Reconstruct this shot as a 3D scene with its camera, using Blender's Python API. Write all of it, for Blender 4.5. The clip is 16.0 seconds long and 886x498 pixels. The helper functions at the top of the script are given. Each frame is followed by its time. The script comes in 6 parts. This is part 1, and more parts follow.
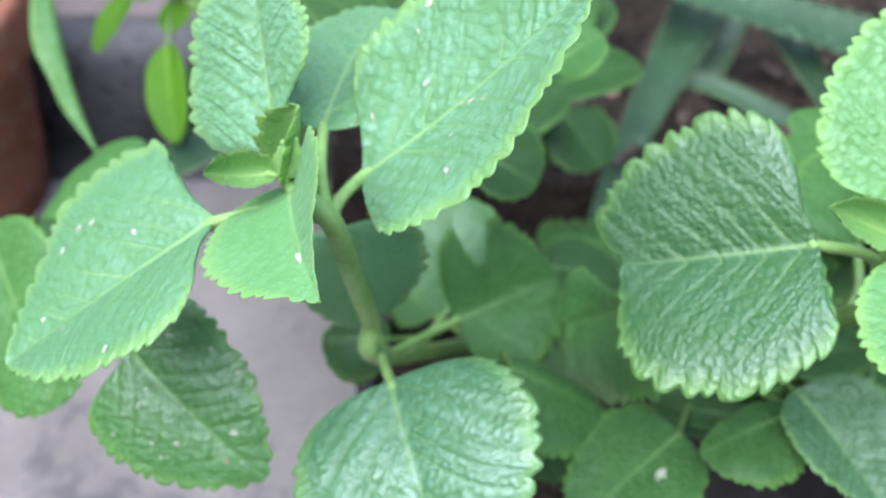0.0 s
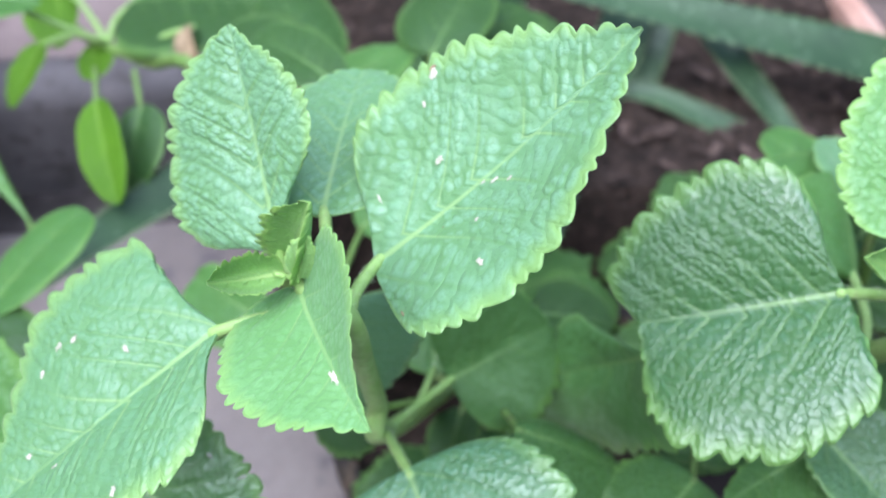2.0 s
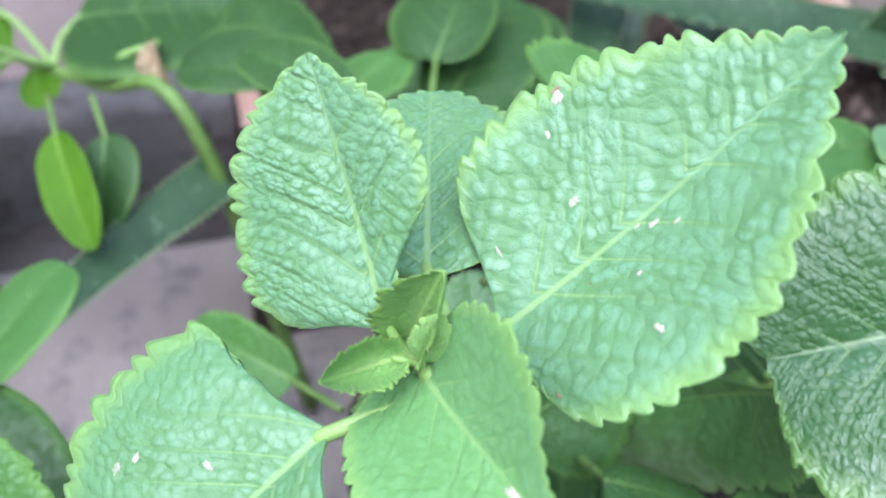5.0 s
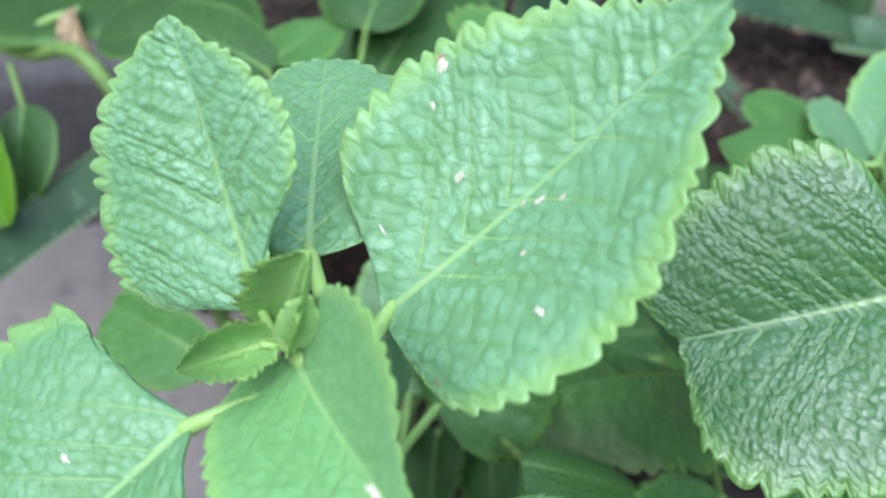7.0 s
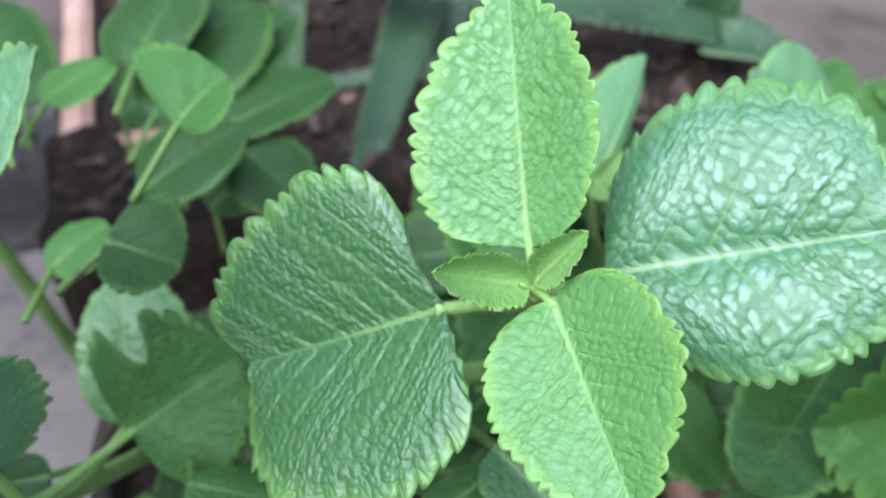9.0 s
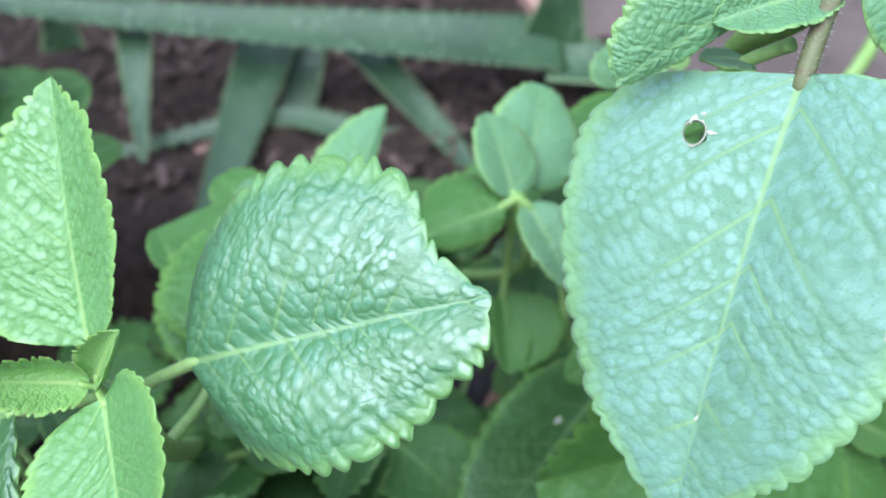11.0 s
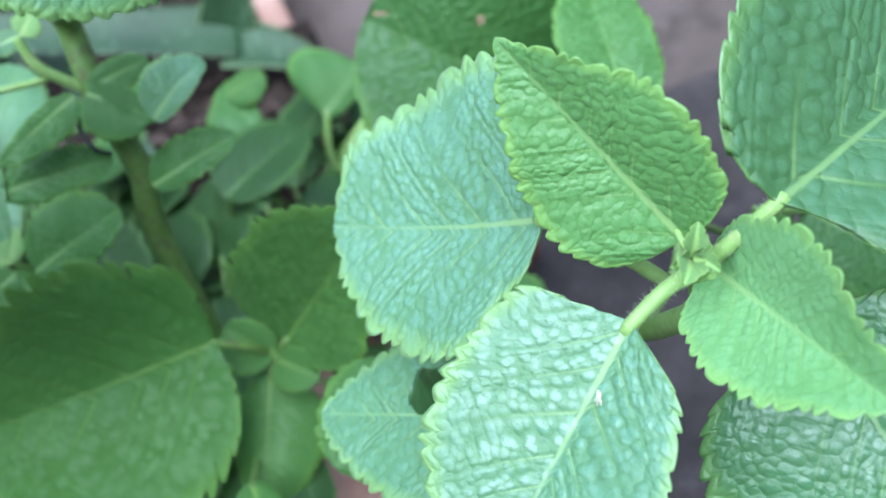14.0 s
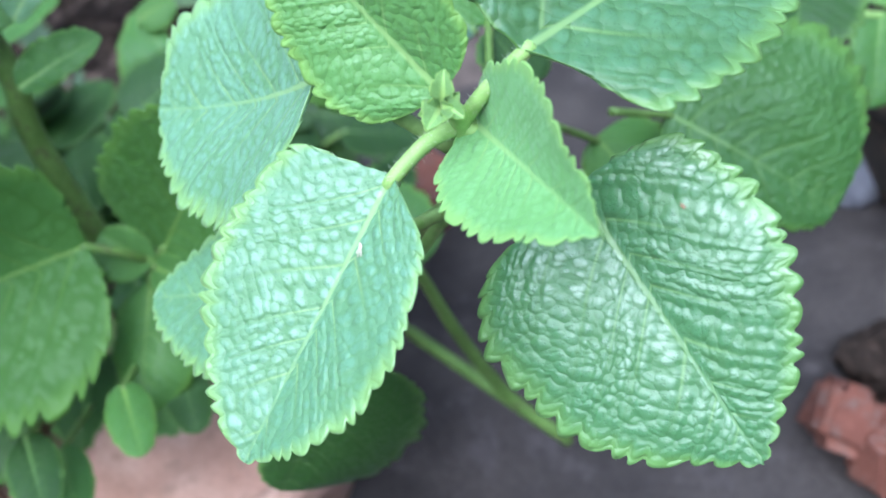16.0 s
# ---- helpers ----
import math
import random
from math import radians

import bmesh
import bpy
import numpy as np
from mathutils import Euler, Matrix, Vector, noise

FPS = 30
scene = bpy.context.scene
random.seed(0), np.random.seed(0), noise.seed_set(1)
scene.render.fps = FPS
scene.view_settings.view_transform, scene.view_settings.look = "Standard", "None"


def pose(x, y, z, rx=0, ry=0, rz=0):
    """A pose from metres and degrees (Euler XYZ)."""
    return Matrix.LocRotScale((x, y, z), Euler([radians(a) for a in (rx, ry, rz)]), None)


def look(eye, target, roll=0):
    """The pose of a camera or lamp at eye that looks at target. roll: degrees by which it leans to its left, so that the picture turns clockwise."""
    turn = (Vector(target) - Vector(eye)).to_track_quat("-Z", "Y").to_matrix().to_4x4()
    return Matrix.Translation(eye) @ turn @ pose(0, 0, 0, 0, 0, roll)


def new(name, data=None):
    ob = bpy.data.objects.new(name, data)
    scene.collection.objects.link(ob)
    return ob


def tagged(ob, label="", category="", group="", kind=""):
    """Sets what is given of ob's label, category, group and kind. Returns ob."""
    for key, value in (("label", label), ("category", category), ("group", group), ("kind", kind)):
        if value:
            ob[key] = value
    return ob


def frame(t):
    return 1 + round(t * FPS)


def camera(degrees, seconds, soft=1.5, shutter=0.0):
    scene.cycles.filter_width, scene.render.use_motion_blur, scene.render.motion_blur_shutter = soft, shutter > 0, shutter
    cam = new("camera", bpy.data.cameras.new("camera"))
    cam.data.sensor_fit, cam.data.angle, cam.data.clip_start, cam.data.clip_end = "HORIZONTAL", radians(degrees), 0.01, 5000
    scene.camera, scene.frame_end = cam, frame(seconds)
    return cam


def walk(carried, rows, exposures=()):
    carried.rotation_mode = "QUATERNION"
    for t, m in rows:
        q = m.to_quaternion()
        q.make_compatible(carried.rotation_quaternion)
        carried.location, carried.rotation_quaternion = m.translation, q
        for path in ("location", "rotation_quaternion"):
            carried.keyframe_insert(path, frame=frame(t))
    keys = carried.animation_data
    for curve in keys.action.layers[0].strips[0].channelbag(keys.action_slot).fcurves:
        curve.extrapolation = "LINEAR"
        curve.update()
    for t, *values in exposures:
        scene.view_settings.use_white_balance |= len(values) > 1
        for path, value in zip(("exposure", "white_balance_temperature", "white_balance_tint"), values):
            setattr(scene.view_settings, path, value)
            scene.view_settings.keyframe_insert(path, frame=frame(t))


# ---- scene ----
cam = camera(52.2, 16.0, soft=1.8)
METRES, EYE, TILT, LEAN, TURN = 0.75, 0.55, -48.0, 0.0, 0.0
ROWS = [
    (0.0, 0.0, 0.0, 0.0, 0.0, 0.0, -0.0),
    (0.5, -0.0181, 0.0112, 0.0231, -2.64, -0.17, 2.6),
    (1.0, -0.0297, 0.0158, 0.0302, -4.09, 1.35, 3.06),
    (1.5, -0.0245, 0.0274, 0.0309, -3.75, 0.79, 4.2),
    (2.0, -0.0371, 0.0264, 0.0332, -5.59, -0.38, 4.78),
    (2.5, -0.0262, 0.0236, 0.0364, -4.87, -0.92, 6.1),
    (3.0, -0.0296, 0.0263, 0.0369, -5.29, -1.04, 5.89),
    (3.5, -0.0566, 0.0291, 0.0238, -5.13, -0.65, 5.31),
    (4.0, -0.0769, 0.0504, 0.0373, -6.77, -0.04, 6.88),
    (6.5, -0.0945, 0.1077, 0.0626, -13.52, -4.0, 9.02),
    (7.0, -0.0632, 0.0991, 0.0582, -12.54, -3.61, 9.1),
    (7.5, -0.0191, 0.0831, 0.0455, -11.51, -2.93, 9.69),
    (8.0, 0.026, 0.0739, 0.0405, -10.64, -2.73, 10.28),
    (10.5, 0.2126, 0.038, 0.0219, -8.2, -1.04, 14.29),
    (11.0, 0.2511, 0.0392, 0.0205, -8.51, -0.98, 15.43),
    (11.5, 0.2855, 0.0311, 0.0087, -8.63, -1.05, 16.17),
    (12.0, 0.3273, 0.018, -0.0064, -8.61, -0.86, 16.79),
    (12.5, 0.3778, 0.0108, -0.0208, -8.74, -0.82, 17.51),
    (13.0, 0.4232, 0.0011, -0.0401, -9.08, -0.98, 18.34),
    (13.5, 0.4661, -0.0144, -0.0626, -9.49, -1.11, 19.12),
    (14.0, 0.5133, -0.0228, -0.0903, -9.35, -1.02, 19.94),
    (14.5, 0.553, -0.0234, -0.1082, -9.03, -1.2, 21.34),
    (15.0, 0.5632, -0.0266, -0.1193, -9.07, -1.66, 22.24),
    (15.5, 0.5795, -0.0334, -0.1414, -9.5, -2.3, 21.63),
    (16.0, 0.5654, -0.0362, -0.146, -8.88, -2.48, 19.8),
]
cam.data.dof.use_dof = True
cam.data.dof.focus_distance, cam.data.dof.aperture_fstop = 0.2, 11.0
walk(cam, [(t, pose(0, 0, EYE, TILT, LEAN, TURN) @ pose(METRES * x, METRES * y, METRES * z, 90 + pitch, roll, yaw)) for t, x, y, z, yaw, pitch, roll in ROWS],
     exposures=[(0.0, 1.77, 6380, 12), (1.0, 1.78, 6330, 17), (4.0, 1.78, 6330, 20), (6.5, 1.60, 6380, 12), (8.0, 1.58, 6430, 12), (10.5, 1.70, 6130, 16), (12.5, 1.72, 6120, 20), (14.0, 1.68, 5930, 11), (15.0, 1.70, 5980, 11), (16.0, 1.84, 6030, 12)])

# ---- world and sun: bright open shade, soft daylight from above ----
world = bpy.data.worlds.new("sky")
scene.world = world
world.use_nodes = True
wn = world.node_tree.nodes
sky = wn.new("ShaderNodeTexSky")
sky.sky_type, sky.sun_disc, sky.sun_elevation, sky.sun_rotation = "NISHITA", False, radians(60), radians(228)
wn["Background"].inputs[1].default_value = 0.13
world.node_tree.links.new(sky.outputs[0], wn["Background"].inputs[0])
sun = new("sun", bpy.data.lights.new("sun", "SUN"))
sun.data.energy, sun.data.angle, sun.data.color = 2.3, radians(80), (0.82, 0.93, 1.0)
sun.matrix_world = look((-0.38, -0.37, 1.0), (0, 0, 0))


# ---- materials ----
class Nodes:
    """Short hand for building one node material."""

    def __init__(self, name):
        self.mat = bpy.data.materials.new(name)
        self.mat.use_nodes = True
        self.tree = self.mat.node_tree
        self.bsdf = self.tree.nodes["Principled BSDF"]
        self.out = self.tree.nodes["Material Output"]

    def node(self, kind, **values):
        made = self.tree.nodes.new("ShaderNode" + kind)
        for key, value in values.items():
            if key in made.inputs:
                self.put(value, made.inputs[key])
            else:
                setattr(made, key, value)
        return made

    def put(self, value, socket):
        if hasattr(value, "is_output"):
            self.tree.links.new(value, socket)
        else:
            socket.default_value = value

    def math(self, op, a, b=0.0, c=0.0):
        made = self.tree.nodes.new("ShaderNodeMath")
        made.operation = op
        for value, socket in zip((a, b, c), made.inputs):
            self.put(value, socket)
        return made.outputs[0]

    def smooth(self, value, low, high, to_low=0.0, to_high=1.0):
        made = self.tree.nodes.new("ShaderNodeMapRange")
        made.interpolation_type = "SMOOTHSTEP"
        for v, socket in zip((value, low, high, to_low, to_high), made.inputs):
            self.put(v, socket)
        return made.outputs[0]

    def mix(self, fac, a, b):
        made = self.tree.nodes.new("ShaderNodeMix")
        made.data_type = "RGBA"
        self.put(fac, made.inputs[0])
        self.put(a, made.inputs[6])
        self.put(b, made.inputs[7])
        return made.outputs[2]

    def noise(self, vector, scale, detail=3.0, rough=0.55):
        made = self.node("TexNoise", Scale=scale, Detail=detail, Roughness=rough)
        if vector is not None:
            self.put(vector, made.inputs["Vector"])
        return made.outputs["Fac"]

    def bump(self, height, strength, distance):
        made = self.node("Bump", Strength=strength, Distance=distance, Height=height)
        self.put(made.outputs[0], self.bsdf.inputs["Normal"])
        return made


def rgb(r, g, b):
    return (r, g, b, 1.0)


def leaf_material(name, deep, mid, vein, margin, rough=0.40, sheen=0.05, quilt=1.0, spec=0.7, gloss=0.3, pores=1.0, net=1.0):
    """A bullate leaf: branching veins from the leaf's own coordinates, a soft net of cells between them, a paler rim."""
    k = Nodes(name)
    own = k.node("UVMap", uv_map="own").outputs[0]
    flat = k.node("UVMap", uv_map="flat").outputs[0]
    veined = k.node("UVMap", uv_map="veins").outputs[0]
    own_xyz, flat_xyz, vein_xyz = (k.node("SeparateXYZ", Vector=v) for v in (own, flat, veined))
    along, across = own_xyz.outputs[0], k.math("ABSOLUTE", k.math("MULTIPLY_ADD", own_xyz.outputs[1], 2.0, -1.0))
    rand = k.node("ObjectInfo").outputs["Random"]
    # midrib, thinning to the tip
    mid_w = k.math("MULTIPLY_ADD", along, -0.0010, 0.0015)
    rib = k.smooth(k.math("ABSOLUTE", flat_xyz.outputs[1]), k.math("MULTIPLY", mid_w, 0.25), mid_w, 1.0, 0.0)
    # secondary veins, which fork halfway to the margin
    run = vein_xyz.outputs[0]
    off = k.math("ABSOLUTE", k.math("SUBTRACT", k.math("FRACT", run), 0.5))
    fork = k.math("ABSOLUTE", k.math("SUBTRACT", k.math("FRACT", k.math("MULTIPLY", run, 2.0)), 0.5))
    fade = k.smooth(across, 0.6, 1.0, 1.0, 0.25)
    second = k.math("MULTIPLY", k.smooth(off, 0.0, 0.16, 1.0, 0.0), fade)
    forks = k.math("MULTIPLY", k.smooth(fork, 0.0, 0.18, 0.25, 0.0), k.math("MULTIPLY", k.smooth(across, 0.3, 0.6), fade))
    # the net between them, in cells that lie along the veins
    warp = k.node("TexNoise", Scale=0.55, Detail=2.0)
    k.put(veined, warp.inputs["Vector"])
    stretch = k.node("VectorMath", operation="MULTIPLY")
    k.put(veined, stretch.inputs[0])
    stretch.inputs[1].default_value = (3.3 * net, 0.98 * net, 0.0)
    shift = k.node("VectorMath", operation="MULTIPLY_ADD")
    k.put(warp.outputs["Color"], shift.inputs[0])
    shift.inputs[1].default_value = (0.65, 0.65, 0.0)
    k.put(stretch.outputs[0], shift.inputs[2])
    cells = k.node("TexVoronoi", feature="SMOOTH_F1", Scale=1.0, Smoothness=0.2, Randomness=0.8)
    k.put(shift.outputs[0], cells.inputs["Vector"])
    away = cells.outputs["Distance"]
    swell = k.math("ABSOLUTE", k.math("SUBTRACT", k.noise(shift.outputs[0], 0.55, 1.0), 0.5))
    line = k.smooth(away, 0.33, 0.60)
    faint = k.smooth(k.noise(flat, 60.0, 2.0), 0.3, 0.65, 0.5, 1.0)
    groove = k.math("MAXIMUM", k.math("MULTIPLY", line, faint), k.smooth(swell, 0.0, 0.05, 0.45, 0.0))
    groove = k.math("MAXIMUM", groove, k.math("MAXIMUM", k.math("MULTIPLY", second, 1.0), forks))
    # pores and down
    fine = k.noise(flat, 1700.0, 2.0)
    pore = k.node("TexVoronoi", feature="F1", Scale=1250.0, Randomness=0.9)
    k.put(flat, pore.inputs["Vector"])
    dot = k.smooth(pore.outputs["Distance"], 0.16, 0.36, 1.0, 0.0)
    patch = k.noise(flat, 26.0, 4.0)
    blend = k.math("ADD", k.math("MULTIPLY", patch, 0.9), k.math("MULTIPLY_ADD", rand, 0.5, -0.25))
    colour = k.mix(k.smooth(blend, 0.25, 0.7), rgb(*deep), rgb(*mid))
    # grooves: darker vein green, with the shade of the creases put into it
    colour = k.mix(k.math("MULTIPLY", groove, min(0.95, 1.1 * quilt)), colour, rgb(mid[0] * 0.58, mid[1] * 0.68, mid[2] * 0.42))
    colour = k.mix(k.math("MULTIPLY", dot, 0.38 * pores), colour, rgb(deep[0] * 0.4, deep[1] * 0.5, deep[2] * 0.5))
    core = k.math("MULTIPLY", k.smooth(off, 0.0, 0.06, 1.0, 0.0), k.smooth(across, 0.05, 0.6, 0.55, 0.0))
    colour = k.mix(k.math("MAXIMUM", core, k.math("MULTIPLY", rib, k.smooth(along, 0.3, 1.0, 0.75, 0.2))), colour, rgb(*vein))
    edge = k.smooth(k.math("MULTIPLY_ADD", k.noise(flat, 90.0, 2.0), 0.12, across), 0.86, 1.05)
    colour = k.mix(k.math("MULTIPLY", edge, 0.5), colour, rgb(*margin))
    dust = k.smooth(k.noise(flat, 420.0, 3.0), 0.66, 0.74)
    colour = k.mix(k.math("MULTIPLY", dust, 0.12), colour, rgb(0.45, 0.52, 0.36))
    k.put(colour, k.bsdf.inputs["Base Color"])
    k.put(k.math("ADD", k.smooth(fine, 0.2, 0.8, rough - 0.06, rough + 0.10), k.math("MULTIPLY", groove, 0.2)), k.bsdf.inputs["Roughness"])
    k.bsdf.inputs["Specular IOR Level"].default_value = spec
    k.bsdf.inputs["Sheen Weight"].default_value = sheen
    k.bsdf.inputs["Sheen Roughness"].default_value = 0.5
    k.bsdf.inputs["Sheen Tint"].default_value = rgb(0.85, 0.95, 1.0)
    k.put(k.math("MULTIPLY", k.math("SUBTRACT", 1.0, groove), gloss), k.bsdf.inputs["Coat Weight"])
    k.bsdf.inputs["Coat Roughness"].default_value = 0.25
    height = k.math("MULTIPLY", k.math("POWER", away, 2.0), -1.15)
    height = k.math("ADD", height, k.math("MULTIPLY", k.smooth(swell, 0.0, 0.11), 0.14))
    height = k.math("SUBTRACT", height, k.math("MULTIPLY", k.math("MAXIMUM", second, forks), 0.32))
    height = k.math("ADD", height, k.math("MULTIPLY", k.math("SUBTRACT", fine, dot), 0.07))
    height = k.math("SUBTRACT", k.math("MULTIPLY", height, k.math("SUBTRACT", 1.0, rib)), k.math("MULTIPLY", rib, 0.25))
    k.bump(height, 1.0, 0.00060 * quilt)
    see = k.node("BsdfTranslucent", Color=k.mix(0.5, colour, rgb(0.30, 0.50, 0.03)))
    both = k.node("MixShader", Fac=0.26)
    k.put(k.bsdf.outputs[0], both.inputs[1])
    k.put(see.outputs[0], both.inputs[2])
    k.put(both.outputs[0], k.out.inputs[0])
    return k.mat


def plain_material(name, low, high, scale, rough=0.6, bump=0.3, depth=0.001, second=None, second_scale=400.0, spec=0.4):
    """A surface with stains at one scale and grain at another."""
    k = Nodes(name)
    place = k.node("NewGeometry").outputs["Position"]
    coarse, grain = k.noise(place, scale, 5.0, 0.6), k.noise(place, second_scale, 3.0)
    colour = k.mix(k.smooth(coarse, 0.3, 0.7), rgb(*low), rgb(*high))
    if second:
        colour = k.mix(k.smooth(k.noise(place, scale * 2.7, 6.0, 0.65), 0.52, 0.66), colour, rgb(*second))
    colour = k.mix(k.smooth(grain, 0.35, 0.75, 0.0, 0.25), colour, rgb(*[c * 0.45 for c in low]))
    k.put(colour, k.bsdf.inputs["Base Color"])
    k.put(k.smooth(grain, 0.2, 0.8, rough - 0.08, rough + 0.1), k.bsdf.inputs["Roughness"])
    k.bsdf.inputs["Specular IOR Level"].default_value = spec
    k.bump(k.math("ADD", k.math("MULTIPLY", coarse, 0.5), grain), bump, depth)
    return k.mat


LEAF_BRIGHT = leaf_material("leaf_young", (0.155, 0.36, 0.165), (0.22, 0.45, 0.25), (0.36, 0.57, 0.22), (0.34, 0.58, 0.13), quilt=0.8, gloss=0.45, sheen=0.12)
# bluer than LEAF_BRIGHT: part of the sky's glints is put into the colour
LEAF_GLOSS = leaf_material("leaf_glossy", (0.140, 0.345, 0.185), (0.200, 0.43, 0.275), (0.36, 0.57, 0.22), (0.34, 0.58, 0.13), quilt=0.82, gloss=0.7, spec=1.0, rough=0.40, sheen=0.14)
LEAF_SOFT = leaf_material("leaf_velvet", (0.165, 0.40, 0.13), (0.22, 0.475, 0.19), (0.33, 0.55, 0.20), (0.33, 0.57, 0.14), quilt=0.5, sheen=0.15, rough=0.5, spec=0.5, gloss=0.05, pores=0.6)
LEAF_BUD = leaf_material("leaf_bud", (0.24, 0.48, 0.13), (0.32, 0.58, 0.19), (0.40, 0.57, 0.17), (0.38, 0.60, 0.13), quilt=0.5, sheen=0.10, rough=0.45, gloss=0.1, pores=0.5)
# bluish base: downy bloom, with the sky's sheen put into the colour
LEAF = leaf_material("leaf_sky_sheen", (0.150, 0.335, 0.205), (0.207, 0.41, 0.305), (0.30, 0.50, 0.18), (0.26, 0.50, 0.13), rough=0.46, spec=0.7, gloss=0.12, quilt=0.62, sheen=0.24, net=1.25)
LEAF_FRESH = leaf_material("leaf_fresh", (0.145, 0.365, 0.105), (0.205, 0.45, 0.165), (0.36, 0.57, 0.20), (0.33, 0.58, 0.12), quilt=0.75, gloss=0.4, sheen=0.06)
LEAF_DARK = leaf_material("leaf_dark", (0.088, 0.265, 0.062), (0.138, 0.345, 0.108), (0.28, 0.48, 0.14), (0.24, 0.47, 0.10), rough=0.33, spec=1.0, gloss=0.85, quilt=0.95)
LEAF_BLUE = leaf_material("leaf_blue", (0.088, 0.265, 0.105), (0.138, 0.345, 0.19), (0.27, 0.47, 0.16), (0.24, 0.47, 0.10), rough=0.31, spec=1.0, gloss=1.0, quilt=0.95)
# LEAF_DARK copied darker: the shade on these leaves is put into the colour
LEAF_DARK_SHADE = leaf_material("leaf_dark_shade", (0.059, 0.185, 0.056), (0.098, 0.255, 0.098), (0.26, 0.45, 0.14), (0.24, 0.47, 0.10), rough=0.34, spec=1.0, gloss=0.8, quilt=0.95)
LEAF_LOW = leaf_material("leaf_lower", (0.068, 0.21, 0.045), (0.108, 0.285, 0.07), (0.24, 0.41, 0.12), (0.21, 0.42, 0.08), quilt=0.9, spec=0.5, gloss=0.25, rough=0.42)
# LEAF_LOW darkened: the shade among the leaves is put into the colour
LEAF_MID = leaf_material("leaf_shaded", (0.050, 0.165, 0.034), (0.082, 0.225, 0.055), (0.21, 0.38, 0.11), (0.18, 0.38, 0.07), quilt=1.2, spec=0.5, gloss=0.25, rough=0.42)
# darkest copy: deep shade under the foliage is put into the green
LEAF_DEEP = leaf_material("leaf_deep_shade", (0.024, 0.088, 0.015), (0.046, 0.138, 0.027), (0.18, 0.34, 0.10), (0.16, 0.33, 0.07), quilt=0.9, spec=0.5, gloss=0.25, rough=0.42)
LEAF_FLAT = leaf_material("leaf_smooth", (0.078, 0.225, 0.042), (0.118, 0.29, 0.072), (0.22, 0.38, 0.08), (0.17, 0.35, 0.05), quilt=0.7, rough=0.46, spec=0.5, gloss=0.25, pores=0.5)
LEAF_DULL = leaf_material("leaf_dull", (0.062, 0.188, 0.034), (0.100, 0.255, 0.060), (0.19, 0.34, 0.07), (0.15, 0.32, 0.05), quilt=0.95, rough=0.50, spec=0.4, gloss=0.1, pores=0.5)
LEAF_WEED = leaf_material("leaf_weed", (0.07, 0.185, 0.008), (0.115, 0.27, 0.016), (0.20, 0.36, 0.05), (0.15, 0.32, 0.03), quilt=0.25, rough=0.5, sheen=0.0, gloss=0.0, spec=0.25, pores=0.0)
STEM = plain_material("stem_green", (0.23, 0.41, 0.10), (0.32, 0.50, 0.17), 90.0, 0.5, 0.2, 0.0004, second=(0.30, 0.42, 0.15))
STEM_OLIVE = plain_material("stem_olive", (0.11, 0.21, 0.045), (0.17, 0.30, 0.075), 70.0, 0.5, 0.3, 0.0005, second=(0.13, 0.16, 0.06))
STEM_DARK = plain_material("stem_brown", (0.12, 0.13, 0.06), (0.17, 0.19, 0.08), 90.0, 0.6, 0.3, 0.0005, second=(0.16, 0.11, 0.07))
SCAR = plain_material("leaf_scar", (0.36, 0.37, 0.26), (0.58, 0.55, 0.44), 500.0, 0.7, 0.3, 0.0002)
SCAR_BROWN = plain_material("leaf_scar_brown", (0.16, 0.11, 0.06), (0.45, 0.33, 0.2), 300.0, 0.8, 0.3, 0.0002)
HAIR = plain_material("hair", (0.45, 0.55, 0.35), (0.6, 0.68, 0.5), 300.0, 0.6, 0.0, 0.0001)
def aloe_material():
    """Dull grey green skin with short pale flecks along the blade."""
    k = Nodes("aloe_green")
    place = k.node("NewGeometry").outputs["Position"]
    coarse, grain = k.noise(place, 25.0, 5.0, 0.6), k.noise(place, 170.0, 3.0)
    colour = k.mix(k.smooth(coarse, 0.3, 0.7), rgb(0.019, 0.050, 0.020), rgb(0.034, 0.080, 0.032))
    fleck = k.node("TexVoronoi", feature="F1", Scale=150.0, Randomness=1.0)
    k.put(place, fleck.inputs["Vector"])
    spot = k.math("MULTIPLY", k.smooth(fleck.outputs["Distance"], 0.16, 0.34, 1.0, 0.0), k.smooth(k.noise(place, 45.0, 2.0), 0.45, 0.6))
    colour = k.mix(k.math("MULTIPLY", spot, 0.75), colour, rgb(0.16, 0.24, 0.15))
    colour = k.mix(k.smooth(grain, 0.4, 0.8, 0.0, 0.3), colour, rgb(0.055, 0.10, 0.05))
    k.put(colour, k.bsdf.inputs["Base Color"])
    k.put(k.smooth(grain, 0.2, 0.8, 0.36, 0.52), k.bsdf.inputs["Roughness"])
    k.bsdf.inputs["Specular IOR Level"].default_value = 0.35
    k.bump(k.math("ADD", coarse, grain), 0.2, 0.0006)
    return k.mat


ALOE = aloe_material()
ALOE_TOOTH = plain_material("aloe_tooth", (0.14, 0.22, 0.10), (0.22, 0.30, 0.15), 300.0, 0.6, 0.1, 0.0002)
SOIL = plain_material("soil", (0.014, 0.010, 0.008), (0.045, 0.031, 0.024), 60.0, 0.95, 1.0, 0.006, second=(0.10, 0.065, 0.05), second_scale=260.0, spec=0.2)
CONCRETE = plain_material("concrete", (0.215, 0.18, 0.165), (0.31, 0.265, 0.245), 9.0, 0.85, 0.6, 0.002, second=(0.15, 0.13, 0.13), second_scale=320.0, spec=0.25)
